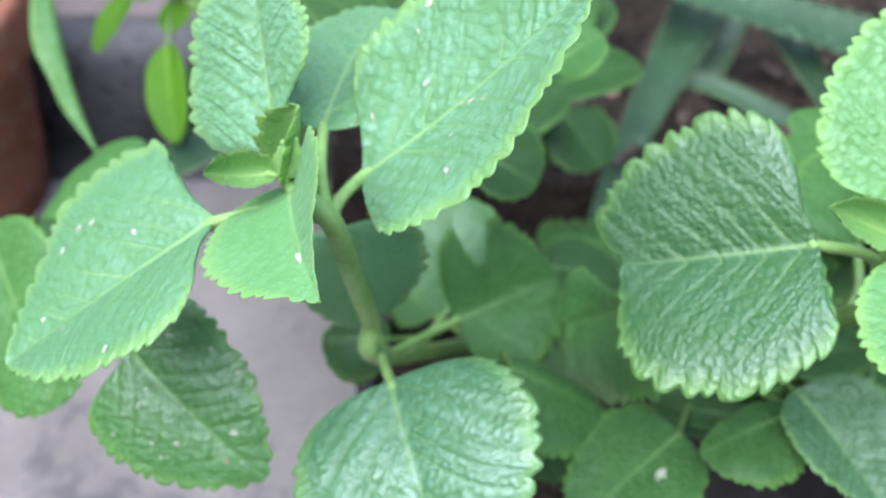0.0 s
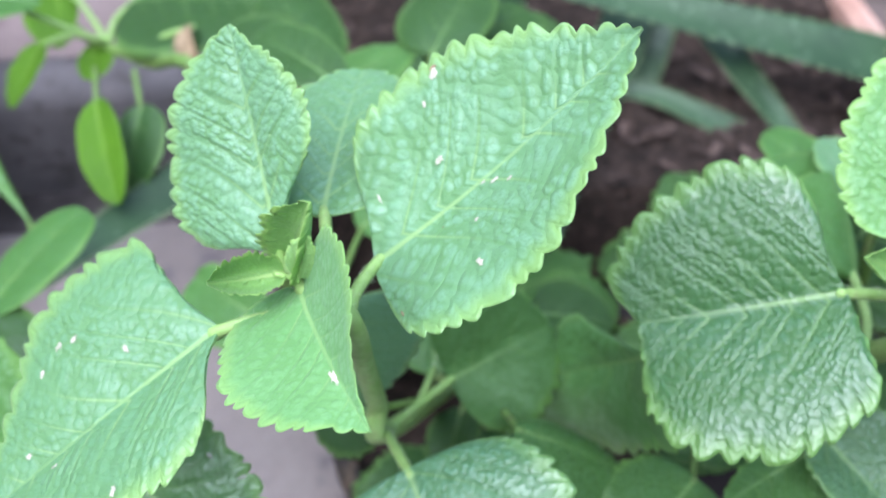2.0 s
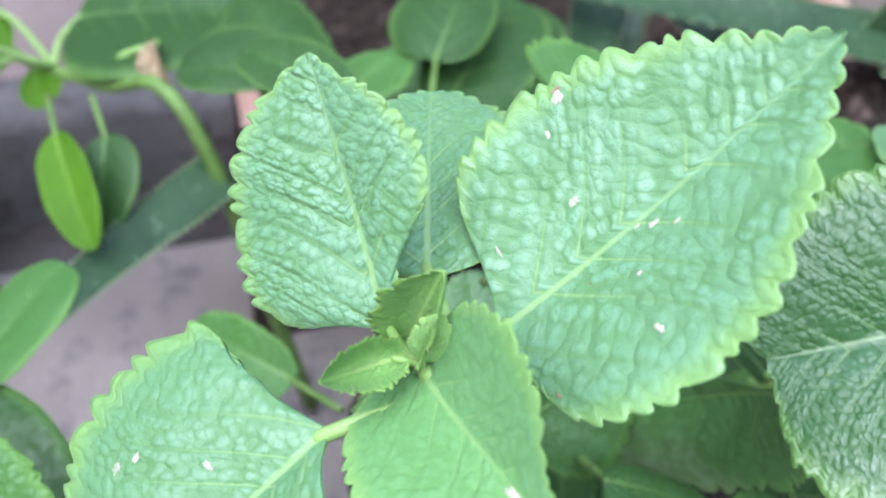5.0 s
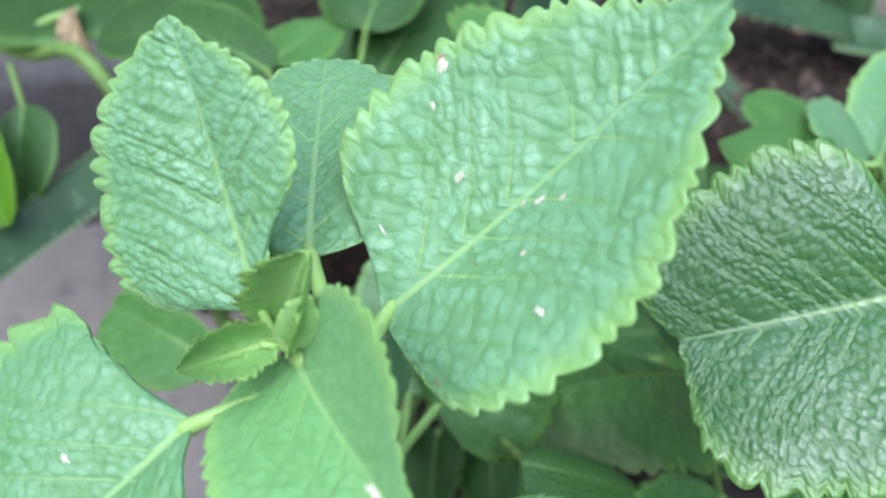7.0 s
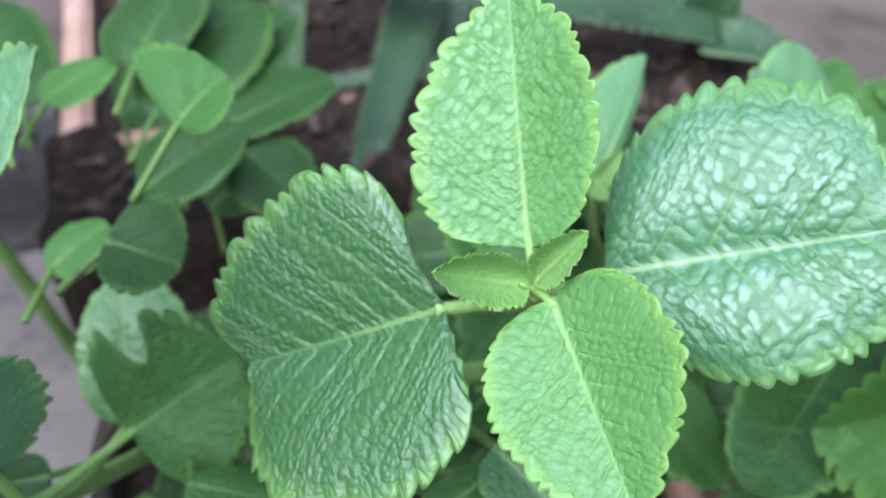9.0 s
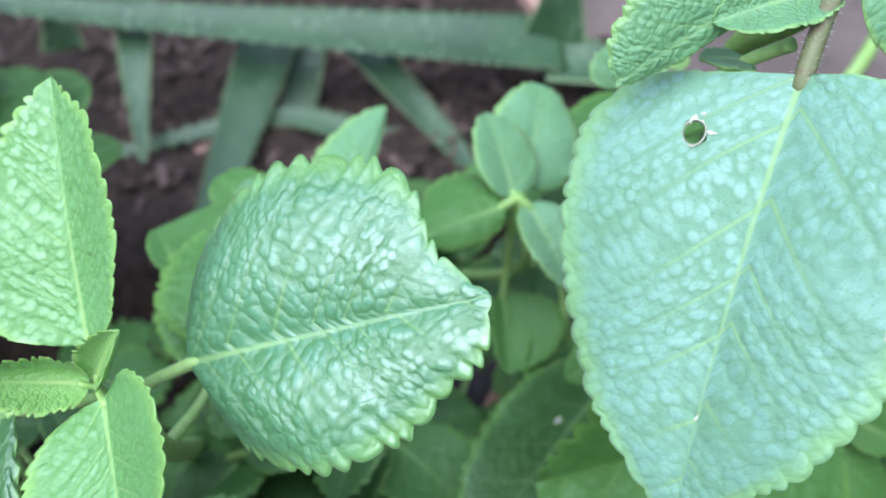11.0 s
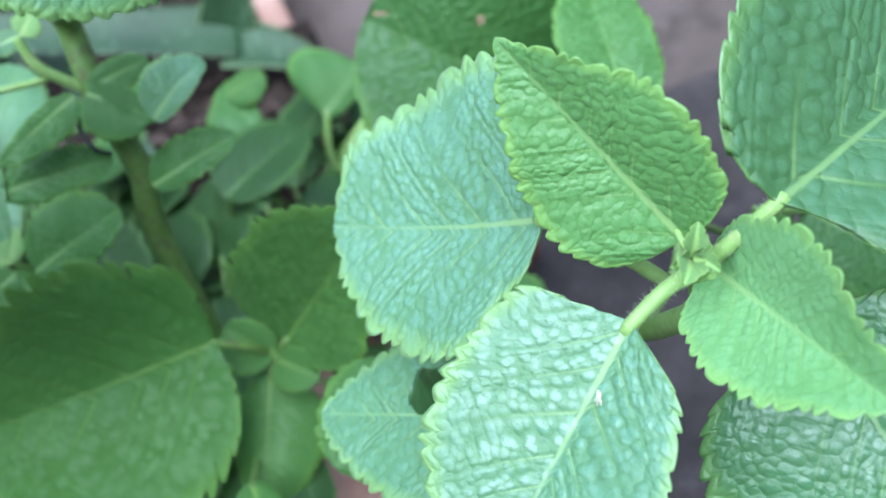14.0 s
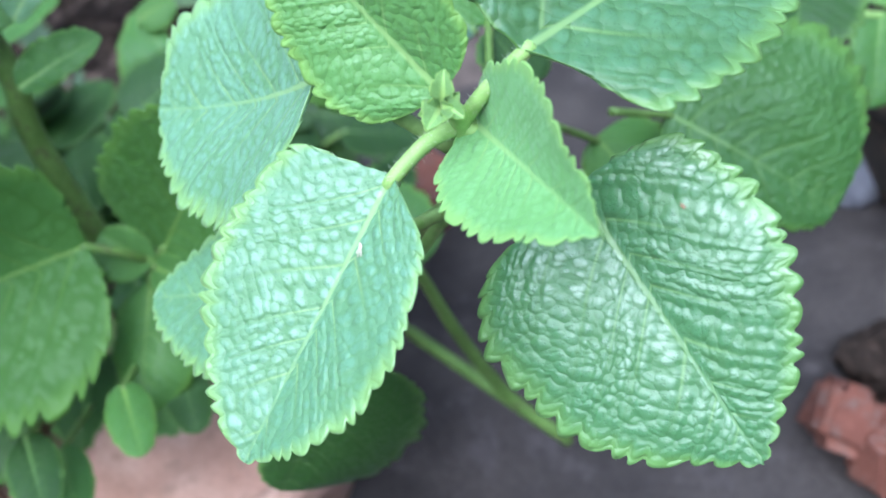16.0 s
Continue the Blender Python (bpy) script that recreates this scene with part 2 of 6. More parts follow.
EARTH = plain_material("earth", (0.034, 0.029, 0.029), (0.076, 0.064, 0.060), 11.0, 0.9, 0.8, 0.003, second=(0.085, 0.072, 0.072), second_scale=240.0, spec=0.25)
BROWN_SLAB = plain_material("brown_slab", (0.10, 0.076, 0.066), (0.15, 0.115, 0.102), 8.0, 0.85, 0.5, 0.001, second=(0.075, 0.058, 0.05), second_scale=300.0, spec=0.25)
BARK = plain_material("bark_chips", (0.035, 0.024, 0.019), (0.13, 0.09, 0.075), 90.0, 0.9, 0.4, 0.001, second_scale=400.0, spec=0.2)
STONE = plain_material("stone", (0.15, 0.15, 0.18), (0.24, 0.24, 0.28), 40.0, 0.8, 0.5, 0.001, second_scale=300.0, spec=0.3)
PINK_SLAB = plain_material("pink_slab", (0.19, 0.145, 0.135), (0.255, 0.195, 0.185), 6.0, 0.85, 0.4, 0.001, second=(0.17, 0.13, 0.12), second_scale=420.0, spec=0.25)
PALE_CLAY = plain_material("pale_clay", (0.44, 0.25, 0.19), (0.55, 0.36, 0.29), 22.0, 0.85, 0.4, 0.001, second=(0.36, 0.22, 0.17), second_scale=350.0, spec=0.25)
DARK_CONCRETE = plain_material("dark_concrete", (0.085, 0.078, 0.08), (0.15, 0.135, 0.135), 14.0, 0.85, 0.6, 0.002, second=(0.06, 0.052, 0.05), second_scale=300.0, spec=0.3)
DARK_CLAY = plain_material("dark_clay", (0.030, 0.027, 0.024), (0.075, 0.060, 0.048), 24.0, 0.85, 0.5, 0.001, second=(0.15, 0.105, 0.07), second_scale=260.0, spec=0.25)
TERRACOTTA = plain_material("terracotta", (0.22, 0.078, 0.045), (0.31, 0.125, 0.075), 30.0, 0.8, 0.4, 0.001, second=(0.30, 0.17, 0.12), second_scale=300.0, spec=0.25)
PLASTER = plain_material("plaster", (0.20, 0.19, 0.17), (0.30, 0.285, 0.26), 1.2, 0.9, 0.4, 0.002, second=(0.15, 0.14, 0.12), second_scale=180.0, spec=0.2)
WIRE = plain_material("black_plastic", (0.008, 0.008, 0.01), (0.015, 0.015, 0.018), 200.0, 0.4, 0.1, 0.0002)
BRICK = plain_material("brick", (0.17, 0.062, 0.045), (0.27, 0.11, 0.08), 40.0, 0.9, 0.8, 0.002, second=(0.20, 0.13, 0.11), second_scale=220.0, spec=0.2)


# ---- builders ----
def mesh_object(name, verts, faces, material, parent=None, label="", uvs=None, smooth=True):
    data = bpy.data.meshes.new(name)
    data.from_pydata([tuple(v) for v in verts], [], [tuple(f) for f in faces])
    if uvs:
        index = np.zeros(len(data.loops), np.int32)
        data.loops.foreach_get("vertex_index", index)
        for key, table in uvs.items():
            layer = data.uv_layers.new(name=key)
            layer.data.foreach_set("uv", np.asarray(table, np.float32)[index].ravel())
    data.polygons.foreach_set("use_smooth", [smooth] * len(data.polygons))
    data.materials.append(material)
    data.update()
    ob = new(name, data)
    if parent:
        ob.parent = parent
    if label:
        ob["label"] = label
    return ob


def thing(name, place, label, category, group="", kind=""):
    """An Empty at the thing's base; its parts are built in world metres and moved under it."""
    ob = new(name)
    ob.empty_display_size = 0.02
    return tagged(ob, label, category, group, kind)


def spline(points, count):
    """Catmull-Rom through the points."""
    pts = np.asarray(points, float)
    pts = np.vstack([2 * pts[0] - pts[1], pts, 2 * pts[-1] - pts[-2]])
    out = []
    spans = len(pts) - 3
    for u in np.linspace(0, spans - 1e-6, count):
        i, f = int(u), u - int(u)
        a, b, c, d = pts[i : i + 4]
        out.append(0.5 * (2 * b + (c - a) * f + (2 * a - 5 * b + 4 * c - d) * f**2 + (3 * b - a - 3 * c + d) * f**3))
    return np.array(out)


def tube_mesh(points, radii, sides=10, count=None, flatten=1.0, ridge=0.0):
    """Verts and faces of a closed tube through the points; radii run along it."""
    count = count or max(6, 5 * len(points))
    line = spline(points, count)
    rad = np.interp(np.linspace(0, 1, count), np.linspace(0, 1, len(radii)), radii)
    way = np.gradient(line, axis=0)
    way /= np.linalg.norm(way, axis=1)[:, None]
    side = np.cross(way[0], (0.3, -0.6, 0.74))
    verts = []
    for i in range(count):
        side = side - way[i] * (side @ way[i])
        side /= np.linalg.norm(side)
        up = np.cross(side, way[i])
        for j in range(sides):
            a = 2 * math.pi * j / sides
            r = rad[i] * (1 + ridge * math.cos(4 * a))
            verts.append(line[i] + r * (math.cos(a) * side + flatten * math.sin(a) * up))
    faces = [(i * sides + j, i * sides + (j + 1) % sides, (i + 1) * sides + (j + 1) % sides, (i + 1) * sides + j) for i in range(count - 1) for j in range(sides)]
    faces += [tuple(range(sides))[::-1], tuple(range((count - 1) * sides, count * sides))]
    return verts, faces


def tube(name, points, radii, material, parent, label="", sides=10, count=None, flatten=1.0, ridge=0.0):
    verts, faces = tube_mesh(points, radii, sides, count, flatten, ridge)
    return mesh_object(name, verts, faces, material, parent, label)


class Blade:
    """The surface of one leaf, from its base, tip and a point on each margin; rim: knots of the outline on each side, in lengths of the leaf."""

    def __init__(self, base, tip, one, two, p=0.35, q=0.8, back=(0.0, 0.0), cup=0.06, bend=0.04, wave=0.0, droop=0.0, rim=None):
        self.b, t = np.asarray(base, float), np.asarray(tip, float)
        axis = t - self.b
        self.len = np.linalg.norm(axis)
        self.ex = axis / self.len
        pts = [np.asarray(one, float) - self.b, np.asarray(two, float) - self.b]
        perps = [v - self.ex * (v @ self.ex) for v in pts]
        ey = perps[0] / np.linalg.norm(perps[0]) - perps[1] / np.linalg.norm(perps[1])
        ey /= np.linalg.norm(ey)
        n = np.cross(self.ex, ey)
        self.sides = [0, 1]
        if n @ np.array((0.0, -0.55, 0.83)) < 0:
            n, ey = -n, -ey
            pts, perps, back = pts[::-1], perps[::-1], tuple(back)[::-1]
            self.sides = [1, 0]
        self.n, self.p, self.q, self.back = n, p, q, back
        self.cup, self.bend, self.wave, self.droop = cup, bend, wave, droop
        self.top = self.shape(p / (p + q), raw=True)
        self.dirs, self.width, self.lean = [], [], []
        for sign, v, w in zip((1, -1), pts, perps):
            x = min(max(v @ self.ex / self.len, 0.12), 0.85)
            c, h = w @ (sign * ey), w @ n
            a = math.atan2(h, max(c, 1e-6))
            self.dirs.append(sign * ey * math.cos(a) + n * math.sin(a))
            self.lean.append((sign * ey * math.cos(a), n * math.sin(a)))
            self.width.append(math.hypot(c, h) / self.shape(x))
        self.phase = (self.b[0] * 91.7 + self.b[1] * 57.3) % 6.28
        u = np.linspace(0, 1, 400)
        self.outline = []
        for i in (0, 1):
            if rim:
                line = spline([(0.0, 0.0), *rim[i], (1.0, 0.0)], 600)
                arc = np.concatenate([[0], np.cumsum(np.linalg.norm(np.diff(line, axis=0), axis=1))])
                x, y = (np.interp(u, arc / arc[-1], line[:, m]) for m in (0, 1))
                self.outline.append((x, y * self.len))
                self.width[i] = y.max() * self.len
            else:
                self.outline.append((u - back[i] * np.sin(np.pi * np.clip(u / 0.45, 0, 1)), self.width[i] * self.shape(u)))
        self.u = u

    def shape(self, s, raw=False):
        s = np.clip(s, 0.0, 1.0)
        y = s**self.p * (1 - s) ** self.q
        return y if raw else y / self.top

    def half_width(self, s, first=True):
        return np.interp(s, self.u, self.outline[0 if first else 1][1])

    def point(self, s, t, rim=1.0, lift=0.0):
        """Places for arrays s (along) and t (-1 .. 1 across)."""
        s, t = np.broadcast_arrays(np.asarray(s, float), np.asarray(t, float))
        first = t >= 0
        a = np.abs(t)
        xo, w = (np.where(first, np.interp(s, self.u, self.outline[0][m]), np.interp(s, self.u, self.outline[1][m])) for m in (0, 1))
        xm = s * (0.15 + 0.85 * s)
        x = xm + (xo - xm) * a**1.25
        y = w * a * rim
        # the fold along the midrib is rounded
        fold = w * rim * (np.sqrt(a * a + 0.36) - 0.6) / (math.sqrt(1.36) - 0.6)
        level = np.where(first[..., None], self.lean[0][0], self.lean[1][0]) * y[..., None]
        steep = np.where(first[..., None], self.lean[0][1], self.lean[1][1]) * fold[..., None]
        rise = self.bend * self.len * 4 * x * (1 - x) + self.cup * w * 4 * a * (1 - a)
        rise = rise + self.wave * self.len * np.sin(s * 17 + self.phase + 1.3 * first) * a**3
        rise = rise - self.droop * self.len * np.clip(x - 0.6, 0, 1) ** 2
        rise = rise + lift
        return self.b + self.ex * (self.len * x)[..., None] + level + steep + self.n * rise[..., None], self.len * x, np.where(first, y, -y)


def vein_run(U, V, veins, k):
    """Counts the secondary veins: they leave the midrib at some fifty degrees and curve towards the tip."""
    out = np.abs(V)
    count = (U - 0.95 * out + 0.3 * out**2 / k.len) / k.len * veins + np.where(V > 0, 0.37, 0.0)
    return count + 0.17 * np.sin(count * 1.9 + k.phase) + 0.13 * np.sin(out / k.len * 11 + k.phase * 3 + count * 0.9)


def quilting(U, V, T, veins, k):
    """Height of a blade between its veins."""
    run = vein_run(U, V, veins, k)
    gap = np.abs((run % 1.0) - 0.5)
    branch = np.clip(gap / 0.22, 0, 1)
    branch = branch * branch * (3 - 2 * branch)
    rib = np.clip(np.abs(V) / 0.004, 0, 1)
    return ((branch - 1.0) * (1 - 0.6 * np.abs(T))) * (1 - np.abs(T) ** 6) * rib - 0.4 * (1 - rib)


def leaf(plant, base, tip, one, two, node=None, material=None, p=0.35, q=0.8, back=(0.0, 0.0), teeth=15, tooth=0.09, cup=0.06, bend=0.04, wave=0.008, droop=0.0,
         veins=7, relief=0.0007, stalk=0.0018, cols=9, label="", holes=(), bites=(), spots=(), thick=0.0009, stalk_material=None, fine=6, fuzz=0, rim=None):
    """One leaf under its plant, with the petiole from the node on the stem; spots: (s, t, half length in metres, brown)."""
    material = material or LEAF
    size = np.linalg.norm(np.subtract(tip, base))
    if size < 0.055:
        q, tooth = (q + 0.14 if q < 0.46 else q), tooth * 1.3
    teeth, tooth = round(teeth * 1.12), tooth * 1.05
    k = Blade(base, tip, one, two, p, q, back, cup, bend, wave, droop, rim)
    count = teeth * fine + 1
    dense = np.linspace(0, 1, 600)
    ring, _, _ = k.point(dense, 1.0)
    arc = np.concatenate([[0], np.cumsum(np.linalg.norm(np.diff(ring, axis=0), axis=1))])
    even = np.linspace(0, 1, count)
    s = np.interp(even, arc / arc[-1], dense)
    half = np.linspace(0, 1, cols) ** 0.85
    across = np.concatenate([-half[:0:-1], half])
    beat = teeth * even + 0.22 * np.sin(even * 31 + k.phase) + 0.15 * np.sin(even * 53 + 2 * k.phase)
    scallop = 0.85 * np.abs(np.sin(math.pi * beat)) ** 0.7 + 0.15 * (beat % 1.0)
    irregular = 0.75 + 0.4 * np.abs(np.sin(np.floor(beat) * 2.3 + k.phase))
    notch = 0.95 * tooth * (scallop * irregular - 0.62)
    S, T = np.meshgrid(s, across, indexing="ij")
    notch = notch * np.clip((s - 0.015) / 0.08, 0, 1)
    girth = np.maximum((k.half_width(s) + k.half_width(s, False)) / sum(k.width), 0.3)
    out = np.clip((np.abs(T) - 0.62) / 0.38, 0, 1) ** 1.5
    rimmed = 1 + (notch / girth)[:, None] * out
    for at, depth, wide, side in bites:
        cut = depth * np.exp(-(((S - at) / wide) ** 4))
        rimmed = np.where(np.sign(T) == side, rimmed * (1 - cut * np.abs(T)), rimmed)
    relief = 0.5 * relief * min(1.0, (k.len / 0.06) ** 1.2)
    _, U0, V0 = k.point(S, T)
    lift = relief * quilting(U0, V0, T, veins, k)
    P, U, V = k.point(S, T, rimmed, lift)
    P = P + k.ex * (0.4 * notch * min(k.width))[:, None, None] * out[..., None]
    P = P + k.n * (0.006 * tooth / 0.045 * k.len * (scallop[:, None] - 0.5) * np.abs(T) ** 10 * 0.2)[..., None]
    rows, wide = P.shape[:2]
    keep = np.ones((rows - 1, wide - 1), bool)
    for at, off, radius in holes:
        mid = k.point(at, off)[0]
        away = P - mid
        d = np.linalg.norm(away, axis=2)[..., None]
        turn = np.arctan2(away @ k.ex, away @ k.dirs[0])
        ragged = radius * (1 + 0.16 * np.sin(2 * turn + k.phase) + 0.13 * np.sin(5 * turn + 2 * k.phase))[..., None]
        cell = np.linalg.norm((P[:-1, :-1] + P[1:, 1:] + P[1:, :-1] + P[:-1, 1:]) / 4 - mid, axis=2)
        keep &= cell > radius * 0.92
        P = np.where(d < ragged, mid + away / np.maximum(d, 1e-6) * ragged, P)
    top = P.reshape(-1, 3)
    thin = thick * (1 - 0.75 * np.abs(T).ravel() ** 6)
    verts = np.vstack([top, top - k.n * thin[:, None]])
    shift = rows * wide
    faces = []
    for i in range(rows - 1):
        for j in range(wide - 1):
            if keep[i, j]:
                a, b, c, d = i * wide + j, i * wide + j + 1, (i + 1) * wide + j + 1, (i + 1) * wide + j
                faces.append((a, d, c, b))
                faces.append((a + shift, b + shift, c + shift, d + shift))
        a, d = i * wide, (i + 1) * wide
        if keep[i, 0]:
            faces.append((a, a + shift, d + shift, d))
        a, d = a + wide - 1, d + wide - 1
        if keep[i, -1]:
            faces.append((d, d + shift, a + shift, a))
    own = np.stack([S.ravel(), T.ravel() * 0.5 + 0.5], 1)
    seed = (k.phase * 3.1) % 5
    flat = np.stack([U.ravel() + seed, V.ravel()], 1)
    unit = k.len / veins / 4.4
    count_up = np.stack([vein_run(U0, V0, veins, k).ravel() + 30 * seed, (0.69 * U0 + 0.72 * np.abs(V0)).ravel() / unit], 1)
    layers = {"own": own, "flat": flat, "veins": count_up}
    ob = mesh_object("leaf", verts, faces, material, plant, label, {key: np.vstack([v, v]) for key, v in layers.items()})
    if node is not None:
        n, b = np.asarray(node, float), k.b + k.ex * 0.002
        reach = np.linalg.norm(b - n)
        bow = (n + b) / 2 + k.n * min(0.06 * reach, 0.003) - k.ex * min(0.1 * reach, 0.01)
        if reach > 0.085:
            n = b + (n - b) / reach * 0.022 - k.ex * 0.012
            bow = (n + b) / 2
            stalk, stalk_material = stalk * 0.8, STEM_OLIVE
        tail = [k.point(x, 0.0)[0] - k.n * (stalk * 0.9 + 0.0009) for x in (0.10, 0.2)]
        tube("petiole", [n, bow, b - k.n * stalk * 0.3, *tail], [stalk * 1.1, stalk * 1.0, stalk * 0.95, stalk * 0.75, stalk * 0.2], stalk_material or STEM, ob, sides=8, count=18)
        if fuzz:
            hairs(ob, spline([n, bow, b - k.n * stalk * 0.3], 24), stalk, fuzz, int(k.phase * 1000))
    for at, off, radius in holes:
        if radius < 0.004:
            hole_rim(k, ob, at, off, radius)
    for at, off, size, brown in spots:
        outline(k, ob, at, off, size, SCAR_BROWN if brown else SCAR, relief)
    return ob


def hairs(parent, line, radius, count, seed):
    """Short pale hairs standing off a stalk."""
    rng = random.Random(seed)
    verts, faces = [], []
    for _ in range(count):
        i = rng.randrange(len(line) - 1)
        p = line[i] + (line[i + 1] - line[i]) * rng.random()
        way = line[i + 1] - line[i]
        way = way / np.linalg.norm(way)
        out = np.array([rng.gauss(0, 1) for _ in range(3)])
        out = out - way * (out @ way)
        out = out / np.linalg.norm(out)
        side = np.cross(way, out)
        root, j, w = p + out * radius * 0.9, len(verts), 0.00006
        verts += [root + side * w, root - side * w, root + way * w * 1.6, root + out * rng.uniform(0.0007, 0.0017) + way * rng.uniform(-0.0004, 0.0004)]
        faces += [(j, j + 1, j + 3), (j + 1, j + 2, j + 3), (j + 2, j, j + 3)]
    tagged(mesh_object("fuzz", verts, faces, HAIR, parent), kind="stuff")


def hole_rim(k, ob, at, off, radius):
    """The thin dried rim round a hole."""
    mid, rng, count = k.point(at, off)[0], random.Random(int(radius * 1e6)), 26
    verts = []
    for i in range(count):
        a = 2 * math.pi * i / count
        way = math.cos(a) * k.ex + math.sin(a) * k.dirs[0]
        wide = rng.uniform(1.1, 1.32)
        verts += [mid + way * radius * 0.95, mid + way * radius * wide + k.n * 0.0004, mid + way * radius * wide]
    faces = []
    for i in range(count):
        j = (i + 1) % count
        faces += [(3 * i + a, 3 * j + a, 3 * j + (a + 1) % 3, 3 * i + (a + 1) % 3) for a in range(3)]
    mesh_object("hole_rim", verts, faces, SCAR, ob, "pale dried rim of a hole")


def outline(k, ob, at, off, size, material, relief):
    """A small torn or eaten mark lying on a blade."""
    rng = random.Random(int((at * 97 + off * 13 + k.phase) * 1000))
    mid_w = float(k.half_width(at, off >= 0))
    ring, count = [], 22
    stretch = 0.6 + 0.8 * rng.random()
    for i in range(count):
        a = 2 * math.pi * i / count
        r = 0.8 * size * (0.45 + 0.75 * rng.random())
        ring.append((at + r * math.cos(a) / k.len * stretch, off + r * math.sin(a) / mid_w / stretch))
    pts = [k.point(at, off, 1.0, 0.00035)[0]] + [k.point(x, y, 1.0, 0.0002)[0] for x, y in ring]
    faces = [(0, 1 + i, 1 + (i + 1) % count) for i in range(count)]
    if np.cross(pts[1] - pts[0], pts[2] - pts[0]) @ k.n < 0:
        faces = [f[::-1] for f in faces]
    mesh_object("blemish", pts, faces, material, ob, "pale dried spot" if material is SCAR else "brown dead spot")


# ---- the setting: yard floor, slab, bricks, pots ----
def sheet(name, xs, ys, height, material, label, category, thick=0.03):
    """A slab with an uneven top, its outer rows dropped to give it a thickness."""
    verts, faces = [], []
    for i, y in enumerate(ys):
        for j, x in enumerate(xs):
            rim = i in (0, len(ys) - 1) or j in (0, len(xs) - 1)
            z = height(x, y)
            verts.append((x, y, z - (thick if rim else 0.0)))
    n = len(xs)
    faces = [(i * n + j, i * n + j + 1, (i + 1) * n + j + 1, (i + 1) * n + j) for i in range(len(ys) - 1) for j in range(n - 1)]
    ob = mesh_object(name, verts, faces, material)
    return tagged(ob, label, category, kind="structure")


def rough_height(base, small, scale):
    return lambda x, y: base + small * noise.noise((x * scale, y * scale, base)) + 0.4 * small * noise.noise((x * scale * 4, y * scale * 4, 1.7))


far = [-60.0, -20.0, -6.0, -2.5]
near_x = list(np.linspace(-1.2, 1.6, 57))
near_y = list(np.linspace(-0.6, 1.6, 45))
sheet("ground", far + near_x + [3.0, 7.0, 20.0, 60.0], far + near_y + [3.0, 7.0, 20.0, 60.0], rough_height(0.0, 0.006, 6.0), EARTH, "dark damp packed earth and old concrete ground", "ground", 0.0)
sheet("pavement", list(np.linspace(-1.4, 0.12, 40)), list(np.linspace(-0.5, 0.60, 30)), rough_height(0.012, 0.003, 7.0), CONCRETE, "worn grey concrete paving, stained", "pavement")
sheet("kerb", list(np.linspace(-1.98, -0.08, 28)), list(np.linspace(0.672, 1.98, 22)), rough_height(0.10, 0.002, 5.0), PINK_SLAB, "pinkish raised concrete step behind the pots", "kerb", 0.11)
sheet("slab", list(np.linspace(0.46, 2.38, 30)), list(np.linspace(0.46, 1.98, 26)), rough_height(0.035, 0.002, 5.0), BROWN_SLAB, "smooth pinkish brown paving slab beside the pots", "pavement", 0.04)


def sky_block_wall(name, x0, x1, y0, y1, height):
    """A plain plastered wall out of view, added to block light from the low sky."""
    bm = bmesh.new()
    bmesh.ops.create_cube(bm, size=1.0)
    bmesh.ops.scale(bm, vec=(x1 - x0, y1 - y0, height), verts=bm.verts)
    bmesh.ops.translate(bm, vec=((x0 + x1) / 2, (y0 + y1) / 2, height / 2 - 0.02), verts=bm.verts)
    bmesh.ops.bevel(bm, geom=bm.edges[:], offset=0.01, segments=2, affect="EDGES")
    data = bpy.data.meshes.new(name)
    bm.to_mesh(data)
    bm.free()
    data.materials.append(PLASTER)
    tagged(new(name, data), "unseen plain grey plastered wall, added to block low sky light", "wall", kind="structure")


sky_block_wall("sky_block_north", -2.2, 2.6, 2.0, 2.2, 2.0)
sky_block_wall("sky_block_south", -2.2, 2.6, -1.9, -1.7, 2.0)
sky_block_wall("sky_block_west", -2.2, -2.0, -1.7, 2.0, 2.0)
sky_block_wall("sky_block_east", 2.4, 2.6, -1.7, 2.0, 2.0)


def kerb_face(x0, x1, y, depth, height):
    """The upright grey front of the step, with a worn bevelled arris."""
    count = 60
    section = [(0.0, 0.0), (0.0, height - 0.012), (0.006, height - 0.003), (0.014, height + 0.003), (depth, height + 0.003), (depth, 0.0)]
    verts = []
    for i in range(count):
        x = x0 + (x1 - x0) * i / (count - 1)
        for a, z in section:
            verts.append((x, y + a + 0.004 * noise.noise((x * 12, z * 30, 2.0)), z + (0.003 * noise.noise((x * 15, a * 40, 5.0)) if z else 0.0)))
    n = len(section)
    faces = [(i * n + j, (i + 1) * n + j, (i + 1) * n + j + 1, i * n + j + 1) for i in range(count - 1) for j in range(n - 1)]
    return tagged(mesh_object("trim", verts, faces, DARK_CONCRETE), "dark grey concrete edge of the step", "kerb", kind="structure")


kerb_face(-1.98, -0.08, 0.625, 0.05, 0.10)


sheet("soil_bed", list(np.linspace(-0.09, 0.47, 62)), list(np.linspace(0.465, 0.588, 20)), rough_height(0.104, 0.012, 26.0), SOIL, "dark loose soil banked against the trough", "soil", 0.11)


